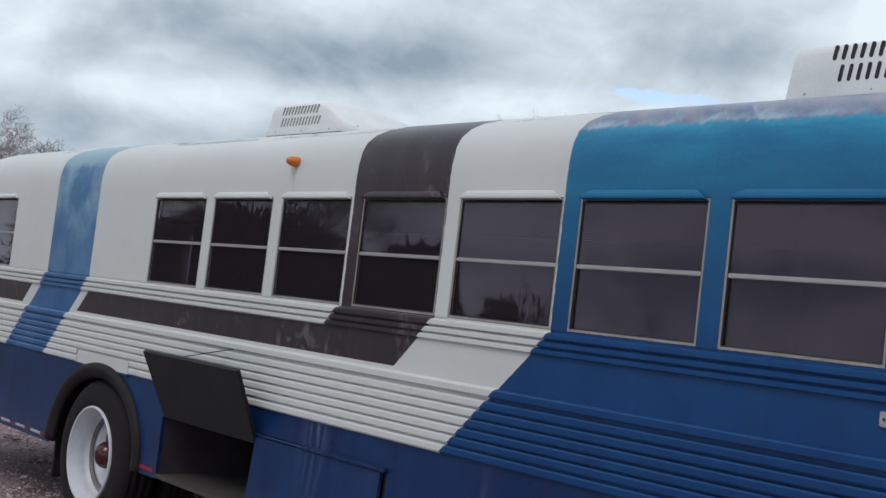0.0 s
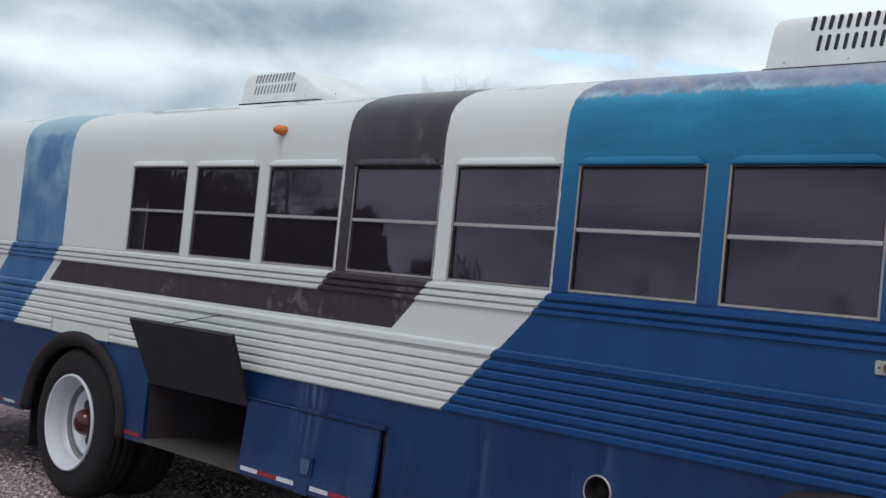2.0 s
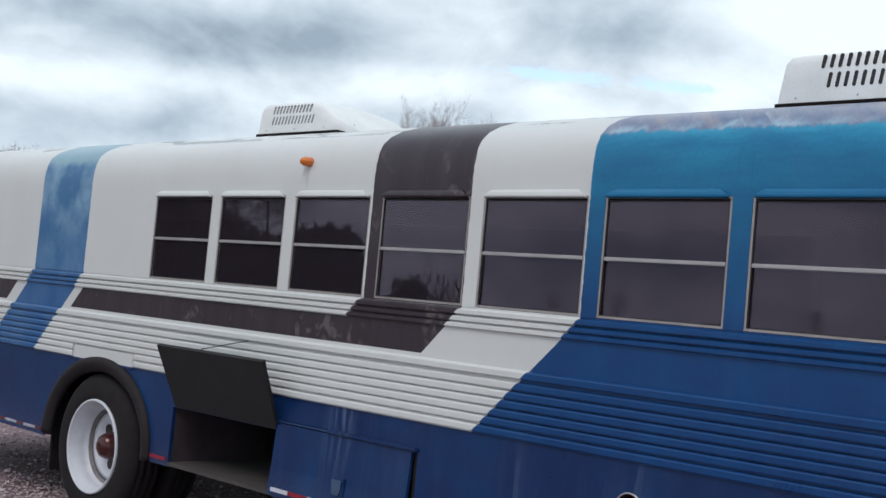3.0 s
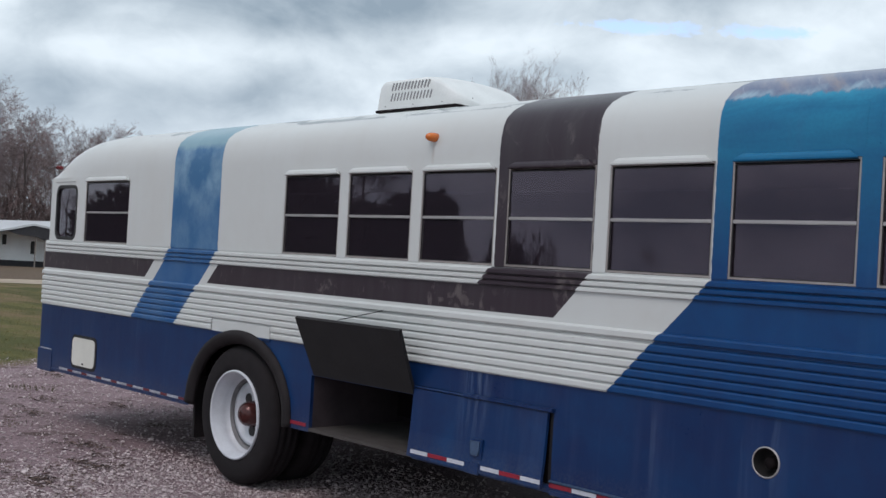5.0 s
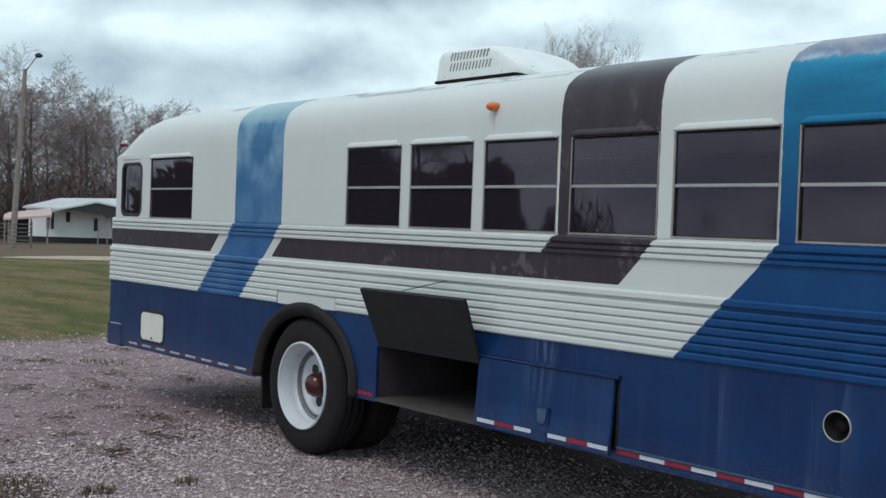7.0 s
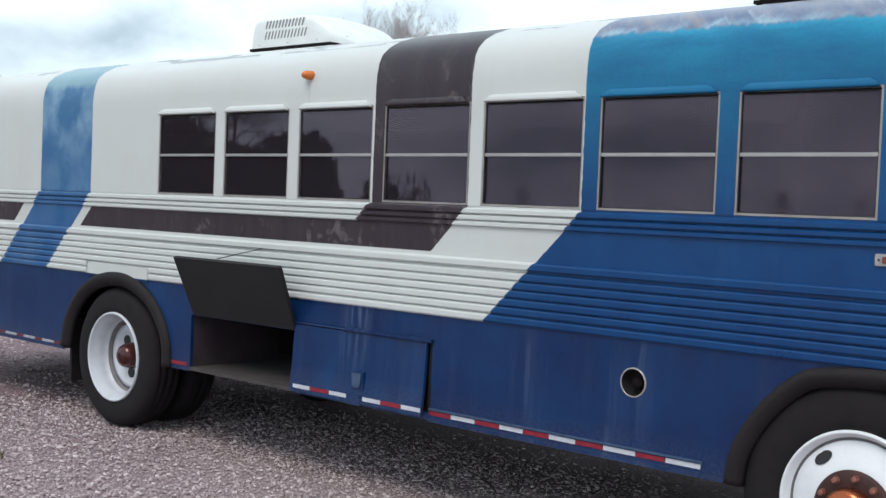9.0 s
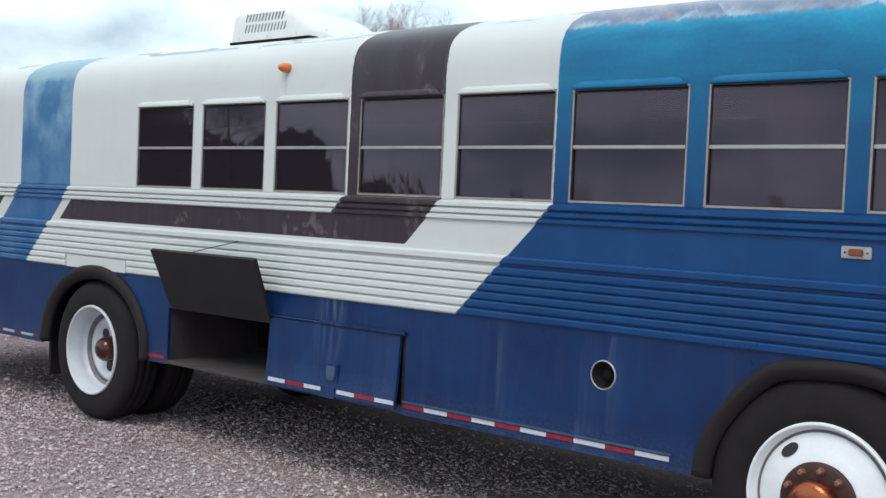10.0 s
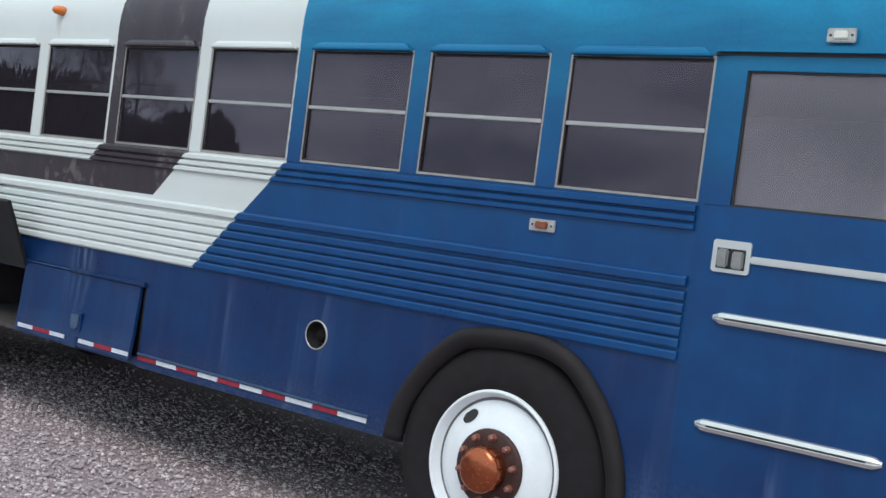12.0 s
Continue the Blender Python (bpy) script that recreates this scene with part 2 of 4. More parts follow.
LATCH = plain("paler_blue_metal", (0.060, 0.105, 0.190), 0.4, 0.3, 0.3, 25)
VENT = plain("vent_shadow_grey", (0.25, 0.255, 0.26), 0.8)
RUST = plain("rusty_hub_iron", (0.045, 0.015, 0.012), 0.6, 0.2, 0.5, 25, 0.002)
CAP = plain("copper_hub_cap", (0.36, 0.10, 0.045), 0.24, 0.9, 0.25, 12)
UNDER = plain("underbody_black", (0.010, 0.007, 0.008), 0.85, 0, 0.4, gloss=0.15)
FLAPIN = plain("hatch_inside_black", (0.016, 0.015, 0.016), 0.85, 0, 0.3)
LOCKER = plain("compartment_wall_black", (0.044, 0.032, 0.037), 0.85, 0, 0.4)
NUT = plain("rust_pink_nut", (0.30, 0.125, 0.095), 0.35, 0.4, 0.35, 60)
SHELF = plain("compartment_floor_board", (0.055, 0.048, 0.045), 0.85, 0, 0.35, 7)
# rear tape colours dimmed for the shade under the ledge
DIM_RED = plain("dim_red_tape", (0.13, 0.022, 0.03), 0.6, 0, 0.35, 20)
DIM_WHITE = plain("dim_white_tape", (0.36, 0.37, 0.42), 0.6, 0, 0.3, 20)
MAROON = plain("maroon_hub_paint", (0.070, 0.020, 0.018), 0.16, 0.3, 0.35, 25)
RED = plain("red_reflective_tape", (0.27, 0.016, 0.034), 0.35, 0, 0.25, 30)
TAPEW = plain("white_reflective_tape", (0.56, 0.58, 0.64), 0.35, 0, 0.12, 30)
AMBER = plain("amber_lens", (0.60, 0.15, 0.02), 0.2, 0, 0.15)
BROWN = plain("dim_amber_lens", (0.20, 0.055, 0.025), 0.2, 0, 0.25, 30)
REDLENS = plain("dark_red_lens", (0.16, 0.012, 0.015), 0.25, 0, 0.2)
CHROME = plain("polished_metal", (0.60, 0.60, 0.59), 0.34, 0.75, 0.04, 10, 0.0, 20.0)
BEZEL = plain("tarnished_bezel_metal", (0.40, 0.39, 0.38), 0.35, 0.5, 0.25, 40)
PADDLE = plain("dull_paddle_metal", (0.30, 0.29, 0.28), 0.35, 0.8, 0.2, 30)
PLATE = plain("pale_cream_plastic", (0.66, 0.66, 0.60), 0.5, 0, 0.08)
ACW = plain("weathered_white_plastic", (0.72, 0.75, 0.74), 0.5, 0, 0.10, 4)
INSIDE = plain("interior_grey_panel", (0.20, 0.16, 0.19), 0.8, 0, 0.3, 2)


# ---- mesh helpers ----
def part(name, bm, mat, parent, label="", smooth=False):
    """One mesh object under a thing or under a part."""
    me = bpy.data.meshes.new(name)
    bmesh.ops.recalc_face_normals(bm, faces=bm.faces)
    bm.to_mesh(me)
    bm.free()
    me.materials.append(mat)
    if smooth:
        for f in me.polygons:
            f.use_smooth = True
    ob = new(name, me)
    if parent is not None:
        ob.parent = parent
    if label:
        tagged(ob, label)
    return ob


def thing(name, place=(0, 0, 0), **tags):
    ob = new(name)
    ob.location = place
    ob.empty_display_size = 0.2
    return tagged(ob, **tags)


def box(bm, x0, x1, y0, y1, z0, z1, bev=0.0):
    vs = [bm.verts.new((x, y, z)) for x in (x0, x1) for y in (y0, y1) for z in (z0, z1)]
    fs = [bm.faces.new([vs[i] for i in q]) for q in ((0, 1, 3, 2), (4, 6, 7, 5), (0, 4, 5, 1), (2, 3, 7, 6), (0, 2, 6, 4), (1, 5, 7, 3))]
    if bev:
        edges = list({e for f in fs for e in f.edges})
        bmesh.ops.bevel(bm, geom=edges, offset=bev, segments=2, affect="EDGES")
    return bm


def boxed(*a, **k):
    return box(bmesh.new(), *a, **k)


def prism(bm, pts, y0, y1):
    """A sheet with the outline pts (x, z) from y0 to y1."""
    a = [bm.verts.new((x, y0, z)) for x, z in pts]
    b = [bm.verts.new((x, y1, z)) for x, z in pts]
    bm.faces.new(a)
    bm.faces.new(b[::-1])
    n = len(pts)
    for i in range(n):
        j = (i + 1) % n
        bm.faces.new((a[i], b[i], b[j], a[j]))
    return bm


def loft(bm, rings, closed=True, caps=True):
    rows = [[bm.verts.new(p) for p in ring] for ring in rings]
    n = len(rows[0])
    for a, b in zip(rows, rows[1:]):
        for i in range(n if closed else n - 1):
            j = (i + 1) % n
            bm.faces.new((a[i], a[j], b[j], b[i]))
    if caps and closed:
        bm.faces.new(rows[0][::-1])
        bm.faces.new(rows[-1])
    return bm


def lathe(profile, cx, cz, seg=40, bm=None):
    """Turns (radius, y) round an axis along y through (cx, cz)."""
    bm = bm or bmesh.new()
    rings = []
    for r, y in profile:
        rings.append([(cx + r * math.cos(2 * math.pi * i / seg), y, cz + r * math.sin(2 * math.pi * i / seg)) for i in range(seg)])
    return loft(bm, rings, caps=False)


def tube(bm, a, b, ra, rb, seg=6):
    a, b = Vector(a), Vector(b)
    d = (b - a).normalized()
    s = d.orthogonal().normalized()
    w = d.cross(s)
    rings = [[p + (s * math.cos(2 * math.pi * i / seg) + w * math.sin(2 * math.pi * i / seg)) * r for i in range(seg)] for p, r in ((a, ra), (b, rb))]
    return loft(bm, rings)


def rounded(x0, x1, z0, z1, r, seg=5):
    out = []
    for cx, cz, a0 in ((x1 - r, z1 - r, 0), (x0 + r, z1 - r, 90), (x0 + r, z0 + r, 180), (x1 - r, z0 + r, 270)):
        for i in range(seg + 1):
            a = radians(a0 + 90 * i / seg)
            out.append((cx + r * math.cos(a), cz + r * math.sin(a)))
    return out


# ---- the bus ----
P = 0.71                      # window spacing
SILL, HEAD, MID = 1.592, 2.099, 1.842
X_REAR, X_FRONT, WIDTH = -7.40, 3.25, 2.40
ARCH_R = [(-4.63, 0.43), (-4.585, 0.62), (-4.50, 0.76), (-4.38, 0.87), (-4.23, 0.945), (-4.05, 0.985), (-3.86, 0.985), (-3.70, 0.945), (-3.55, 0.87), (-3.43, 0.76), (-3.34, 0.60), (-3.32, 0.43)]
ARCH_F = [(0.80, 0.43), (0.83, 0.59), (0.94, 0.77), (1.08, 0.905), (1.19, 0.948), (1.44, 0.968), (1.62, 0.935), (1.74, 0.845), (1.85, 0.70), (1.91, 0.54), (1.925, 0.43)]



def eased(pts, n=4):
    """The same arch with n steps between its points, along a smooth curve."""
    out = []
    for i in range(len(pts) - 1):
        p = [Vector(pts[max(0, min(len(pts) - 1, k))]) for k in range(i - 1, i + 3)]
        for j in range(n):
            t = j / n
            q = 0.5 * (2 * p[1] + (p[2] - p[0]) * t + (2 * p[0] - 5 * p[1] + 4 * p[2] - p[3]) * t * t + (3 * p[1] - p[0] - 3 * p[2] + p[3]) * t ** 3)
            out.append((q.x, q.y))
    return out + [pts[-1]]


ARCH_R, ARCH_F = eased(ARCH_R), eased(ARCH_F)
bus = thing("bus", (-2.0, 1.2, 0.0), label="blue, white and black striped bus on gravel with open side hatch", category="bus")
bus_inv = Matrix.Translation((2.0, -1.2, 0.0))


def bp(name, bm, mat, label="", parent=None, smooth=False):
    ob = part(name, bm, mat, parent or bus, label, smooth)
    if parent is None:
        ob.matrix_parent_inverse = bus_inv
    return ob


def skirt_panel(x0, x1, arch=None, z0=0.43, z1=0.99):
    bm = bmesh.new()
    if arch is None:
        return box(bm, x0, x1, 0.0, 0.025, z0, z1)
    return prism(bm, arch + [(arch[-1][0], z1), (arch[0][0], z1)], 0.0, 0.025)


# lower side sheets
for a, b in ((X_REAR + 0.02, -4.63), (-3.32, -3.085), (-0.955, 0.191), (0.391, 0.80), (1.925, 2.095)):
    bp("skirt_panel", skirt_panel(a, b, z0=0.41 if b < -4 else 0.43), PAINT)
for arch in (ARCH_R, ARCH_F):
    bp("skirt_panel", skirt_panel(0, 0, arch), PAINT)
bp("skirt_panel", skirt_panel(0.191, 0.391, z0=0.43, z1=0.697), PAINT)
bp("skirt_panel", skirt_panel(0.191, 0.391, z0=0.897, z1=0.99), PAINT)
bm = bmesh.new()
outer, hole = [], []
for i in range(32):
    a = 2 * math.pi * i / 32
    k = 0.1 / max(abs(math.cos(a)), abs(math.sin(a)))
    outer.append((0.291 + k * math.cos(a), 0.797 + k * math.sin(a)))
    hole.append((0.291 + 0.062 * math.cos(a), 0.797 + 0.062 * math.sin(a)))
loft(bm, [[(x, yy, z) for x, z in ring] for ring, yy in ((outer, 0.0), (hole, 0.0), (hole, 0.025), (outer, 0.025), (outer, 0.0))], caps=False)
bp("port_surround", bm, PAINT)
bp("skirt_panel", skirt_panel(-3.085, -2.05, z0=0.80), PAINT)
bp("skirt_panel", skirt_panel(-2.05, -0.955, z0=0.86), PAINT)
bp("skirt_panel", skirt_panel(-2.05, -0.955, z0=0.43, z1=0.47), PAINT)
# middle side sheet behind the ribs
bp("side_panel", boxed(X_REAR + 0.02, 2.095, 0.0, 0.025, 0.99, SILL - 0.012), PAINT)
bp("rear_quarter_panel", boxed(-4.34, -3.585, -0.010, -0.001, 0.975, 1.075, bev=0.003), PAINT, "flat white patch over the rear wheel arch")

# raised ribs along the side
def rib(x0, x1, z, h, d):
    bm = bmesh.new()
    sec = [(0.0, -h * 0.49), (-d * 0.88, -h * 0.45), (-d, -h * 0.36), (-d, h * 0.22), (-d * 0.72, h * 0.38), (0.0, h / 2)]
    return loft(bm, [[(x, y, z + dz) for y, dz in sec] for x in (x0, x1)])


for z, h, d in ((1.290, 0.042, 0.020), (1.236, 0.039, 0.015), (1.192, 0.039, 0.015), (1.149, 0.039, 0.015), (1.105, 0.039, 0.015), (1.062, 0.039, 0.015), (1.016, 0.039, 0.015)):
    if z > 1.08:
        bp("side_rib", rib(X_REAR + 0.02, 2.085, z, h, d), PAINT)
    else:
        bp("side_rib", rib(X_REAR + 0.02, -4.35, z, h, d), PAINT)
        bp("side_rib", rib(-3.57, 2.085, z, h, d), PAINT)
for z, h, d in ((1.556, 0.030, 0.020), (1.522, 0.028, 0.017), (1.490, 0.026, 0.015)):
    bp("side_rib", rib(X_REAR + 0.06, 2.085, z, h, d), PAINT)

# window band
WINDOWS = [(k * P + 0.045, (k + 1) * P - 0.045) for k in range(-5, 3)]
REAR_WIN, CORNER = (-6.585, -5.765), (-7.19, -6.745)
solid = [(X_REAR + 0.1, CORNER[0]), (CORNER[1], REAR_WIN[0]), (REAR_WIN[1], WINDOWS[0][0])]
solid += [(a[1], b[0]) for a, b in zip(WINDOWS, WINDOWS[1:])] + [(WINDOWS[-1][1], 2.095)]
for a, b in solid:
    bp("window_post" if b - a < 0.3 else "side_panel", boxed(a, b, -0.004, 0.03, SILL - 0.012, HEAD + 0.02), PAINT)
bp("header_panel", boxed(X_REAR + 0.1, 2.095, -0.004, 0.03, HEAD + 0.02, 2.15), PAINT)


def side_window(x0, x1, white):
    frame_label = "dull bare aluminium window frame" if not white else "dull window frame between white posts"
    w = part("window", prism_frame(x0, x1, SILL - 0.010, HEAD + 0.018, 0.010, -0.001, 0.030), FRAME, bus, frame_label)
    w.matrix_parent_inverse = bus_inv
    inner = (x0 + 0.010, x1 - 0.010)
    part("centre_rail", boxed(*inner, 0.000, 0.022, MID - 0.0085, MID + 0.0085, bev=0.003), ALU, w)
    part("pane", boxed(*inner, 0.013, 0.018, SILL, MID), GLASS, w)
    part("pane", boxed(*inner, 0.006, 0.011, MID, HEAD), GLASS, w)
    part("gasket", prism_frame(inner[0], inner[1], SILL, HEAD, 0.005, 0.001, 0.0055), GASKET, w)
    return w


def prism_frame(x0, x1, z0, z1, th, y0, y1):
    bm = bmesh.new()
    box(bm, x0, x1, y0, y1, z0, z0 + th)
    box(bm, x0, x1, y0, y1, z1 - th, z1)
    box(bm, x0, x0 + th, y0, y1, z0 + th, z1 - th)
    box(bm, x1 - th, x1, y0, y1, z0 + th, z1 - th)
    return bm


def drip_hood(x0, x1):
    """The folded hood over a window: a slope that sheds outwards to a small lip, with slanted ends."""
    sec = [(0.052, -0.0035, 2.147), (0.046, -0.014, 2.144), (0.030, -0.024, 2.133), (0.010, -0.028, 2.120), (0.004, -0.027, 2.112), (0.008, -0.0035, 2.108)]
    bm = bmesh.new()
    return loft(bm, [[(x0 + d, y, z) for d, y, z in sec], [(x1 - d, y, z) for d, y, z in sec]])


for i, (a, b) in enumerate(WINDOWS):
    side_window(a, b, i in (0, 1, 2, 4))
    bp("drip_hood", drip_hood(a + 0.004, b - 0.004), PAINT)
side_window(*REAR_WIN, True)
bp("drip_hood", drip_hood(REAR_WIN[0] + 0.004, REAR_WIN[1] - 0.004), PAINT)
cw = bmesh.new()
ring_o, ring_i = rounded(*CORNER, SILL, 2.085, 0.08), rounded(CORNER[0] + 0.028, CORNER[1] - 0.028, SILL + 0.028, 2.057, 0.06)
loft(cw, [[(x, -0.006, z) for x, z in ring_o], [(x, -0.006, z) for x, z in ring_i], [(x, 0.03, z) for x, z in ring_i], [(x, 0.03, z) for x, z in ring_o], [(x, -0.006, z) for x, z in ring_o]], caps=False)
corner_window = bp("corner_window", cw, GASKET, "fixed rear corner window with rounded black gasket")
part("pane", prism(bmesh.new(), rounded(CORNER[0] + 0.018, CORNER[1] - 0.018, SILL + 0.018, 2.067, 0.04), 0.010, 0.015), GLASS, corner_window)
bm = bmesh.new()
square = rounded(*CORNER, SILL, 2.085, 0.002)
loft(bm, [[(x, yy, z) for x, z in ring] for ring, yy in ((square, -0.004), (ring_o, -0.004), (ring_o, 0.03), (square, 0.03), (square, -0.004))], caps=False)
bp("corner_panel", bm, PAINT)
for za, zb in ((SILL - 0.012, SILL), (2.085, HEAD + 0.02)):
    bp("corner_panel", boxed(*CORNER, -0.004, 0.03, za, zb), PAINT)

# roof shell: profile from the near eave over the crown to the far eave, rounded down at both ends
ROOF = [(-0.0040, 2.1500), (-0.0040, 2.200), (-0.003, 2.250), (0.003, 2.300), (0.014, 2.350), (0.038, 2.400), (0.088, 2.446), (0.168, 2.489), (0.300, 2.534), (0.500, 2.573), (0.800, 2.604), (1.200, 2.616)]
ROOF = ROOF + [(WIDTH - y, z) for y, z in ROOF[-2::-1]]


def roof_ring(x, drop, inset):
    out = []
    for y, z in ROOF:
        k = 1 - inset * max(0.0, (z - 2.15)) / 0.54
        out.append((x, 1.2 + (y - 1.2) * k, 2.15 + (z - 2.15) * drop))
    return out


rings = []
for s in (1.0, 0.985, 0.94, 0.87, 0.77, 0.64, 0.48, 0.30, 0.12, 0.0):
    rings.append(roof_ring(-6.45 - 0.84 * s, max(0.02, math.sqrt(max(0, 1 - s ** 2.2))), 0.16 * s * s))
x = -6.45
while x < 2.75:
    x = min(2.75, x + 0.355)
    rings.append(roof_ring(x, 1.0, 0.0))
for s in (0.3, 0.6, 0.8, 0.93, 1.0):
    rings.append(roof_ring(2.75 + 0.45 * s, max(0.02, math.sqrt(max(0, 1 - s ** 2.4))), 0.06 * s))
bm = bmesh.new()
loft(bm, rings, closed=False)
roof = bp("roof", bm, PAINT, smooth=True)
solid_mod = roof.modifiers.new("sheet", "SOLIDIFY")
solid_mod.thickness, solid_mod.offset, solid_mod.use_rim = 0.02, -1.0, False

# rear and front ends, far side, floor
ROOF_NEAR = ROOF[:13]


def roof_y(z):
    for (ya, za), (yb, zb) in zip(ROOF_NEAR, ROOF_NEAR[1:]):
        if za <= z <= zb:
            return ya + (yb - ya) * (z - za) / (zb - za)
    return 1.2


def end_wall(x0, x1, z0, z1):
    return boxed(x0, x1, 0.02, WIDTH - 0.02, z0, z1, bev=0.02)


bp("rear_panel", end_wall(X_REAR, X_REAR + 0.06, 0.40, 1.30), PAINT)
bp("rear_panel", end_wall(X_REAR + 0.07, X_REAR + 0.13, 1.30, 2.17), PAINT)
bp("rear_bumper", boxed(X_REAR - 0.012, X_REAR + 0.30, -0.004, WIDTH + 0.004, 0.385, 0.585, bev=0.004), PAINT)
bp("bumper_edge", boxed(X_REAR + 0.06, X_REAR + 0.28, -0.008, 0.0, 0.586, 0.594), DIM_WHITE)
bp("front_panel", end_wall(X_FRONT - 0.06, X_FRONT, 0.40, 1.60), PAINT)
bp("windscreen", boxed(X_FRONT - 0.06, X_FRONT - 0.05, 0.1, WIDTH - 0.1, 1.60, 2.15), CLEAR)
bp("front_bumper", boxed(X_FRONT, X_FRONT + 0.18, 0.0, WIDTH, 0.38, 0.66, bev=0.03), UNDER)
bp("far_side_panel", boxed(X_REAR + 0.02, X_FRONT - 0.06, WIDTH - 0.025, WIDTH, 0.43, SILL), PAINT)
bp("far_side_panel", boxed(X_REAR + 0.1, X_FRONT - 0.06, WIDTH - 0.03, WIDTH, HEAD, 2.20), PAINT)
for i in range(-9, 4):
    bp("far_window_post", boxed(i * P - 0.05, i * P + 0.05, WIDTH - 0.03, WIDTH, SILL, HEAD), PAINT)
    if i < 3:
        bp("far_pane", boxed(i * P + 0.05, (i + 1) * P - 0.05, WIDTH - 0.02, WIDTH - 0.015, SILL, HEAD), GLASS)
bp("cabin_floor", boxed(X_REAR + 0.08, X_FRONT - 0.08, 0.03, WIDTH - 0.03, 1.00, 1.04), INSIDE)
bp("cabin_lining", boxed(X_REAR + 0.15, 3.12, 0.04, WIDTH - 0.04, 2.20, 2.22), INSIDE)
bp("partition", boxed(1.0, 1.03, 0.05, WIDTH - 0.05, 1.04, 2.19), INSIDE)
# unseen dark sheet added inside to keep the side windows dark
bp("cabin_backing", boxed(X_REAR + 0.2, 1.0, WIDTH - 0.06, WIDTH - 0.05, 1.5, 2.19), UNDER)
# unseen pale sheet added inside to lighten the door glass
bp("cabin_backing", boxed(1.03, 3.1, WIDTH - 0.06, WIDTH - 0.05, 1.06, 2.20), TAPEW, "pale sheet added inside to lighten the door glass")

# chassis seen below the skirt
bp("chassis_rail", boxed(X_REAR + 0.3, X_FRONT - 0.3, 0.75, 0.87, 0.50, 0.78), UNDER)
bp("chassis_rail", boxed(X_REAR + 0.3, X_FRONT - 0.3, 1.55, 1.67, 0.50, 0.78), UNDER)
bp("underbody", boxed(X_REAR + 0.1, X_FRONT - 0.1, 0.05, WIDTH - 0.05, 0.96, 0.99), UNDER)
for cx in (-3.99, 1.345):
    bm = tube(bmesh.new(), (cx, 0.25, 0.415), (cx, 2.15, 0.415), 0.07, 0.07, 12)
    bp("axle", bm, UNDER)
    for ya, yb in ((0.50, 0.52), (1.88, 1.90)):
        bp("wheel_well", boxed(cx - 0.68, cx + 0.66, ya, yb, 0.43, 0.97), UNDER)
bp("fuel_tank", boxed(-0.6, 0.6, 0.5, 1.0, 0.33, 0.62, bev=0.05), UNDER)
# unseen far-side sheet and boxes added to darken the ground under the bus
bp("far_light_block", boxed(X_REAR + 0.15, X_FRONT - 0.15, 2.36, 2.385, 0.10, 0.45), UNDER)
bp("belly_light_block", boxed(-3.2, 0.6, 1.50, 2.3, 0.16, 0.50, bev=0.03), UNDER)
bp("belly_light_block", boxed(-7.1, -4.75, 1.50, 2.3, 0.16, 0.50, bev=0.03), UNDER)
bp("spare_tank", boxed(-6.6, -5.2, 0.5, 1.9, 0.45, 0.72, bev=0.05), UNDER)

# fender flares
def flare(arch, out, width, inward):
    pts = [Vector(p) for p in arch]
    cx = sum(p.x for p in pts) / len(pts)
    mid = Vector((cx, 0.46))
    bm, rings = bmesh.new(), []
    for i, p in enumerate(pts):
        a, b = pts[max(0, i - 1)], pts[min(len(pts) - 1, i + 1)]
        t = (b - a).normalized()
        n = Vector((-t.y, t.x))
        if n.dot(p - mid) < 0:
            n = -n
        sec = [(-inward, 0.015), (-inward * 0.9, -0.012), (-0.012, -out), (0.018, -out * 0.9), (0.030, -0.010), (0.030, 0.002), (0.0, 0.03)]
        rings.append([(p.x + n.x * d * width / 0.075, y, p.y + n.y * d * width / 0.075) for d, y in sec])
    return loft(bm, rings)


bp("fender_flare", flare(ARCH_R, 0.034, 0.080, 0.066), FLARE, "faded black rubber fender flare", smooth=True)
bp("fender_flare", flare(ARCH_F, 0.040, 0.072, 0.060), FLARE, "faded black rubber fender flare", smooth=True)
bp("mud_flap", boxed(-4.64, -4.615, 0.05, 0.55, 0.16, 0.62), FLARE)


# wheels
def tyre_mesh(cx, cz, y0, w, r):
    """Outer face at y0, tread width w."""
    prof = [(0.300, y0 + 0.030), (0.315, y0 + 0.006), (0.36, y0 - 0.004), (0.43, y0 + 0.002), (0.455, y0 + 0.010), (r - 0.022, y0 + 0.022), (r - 0.006, y0 + 0.040), (r, y0 + 0.060)]
    for g in (0.28, 0.5, 0.72):
        prof += [(r, y0 + w * g - 0.012), (r - 0.012, y0 + w * g - 0.008), (r - 0.012, y0 + w * g + 0.008), (r, y0 + w * g + 0.012)]
    prof += [(r, y0 + w - 0.05), (r - 0.02, y0 + w - 0.02), (0.38, y0 + w), (0.30, y0 + w - 0.03)]
    return lathe(prof, cx, cz, 64)


def bolt(cx, y, cz, r, h):
    bm = bmesh.new()
    rings = [[(cx + rr * math.cos(i * math.pi / 3), yy, cz + rr * math.sin(i * math.pi / 3)) for i in range(6)] for rr, yy in ((r * 1.3, y), (r * 1.3, y - h * 0.25), (r, y - h * 0.25), (r, y - h * 0.85), (r * 0.6, y - h))]
    return loft(bm, rings)


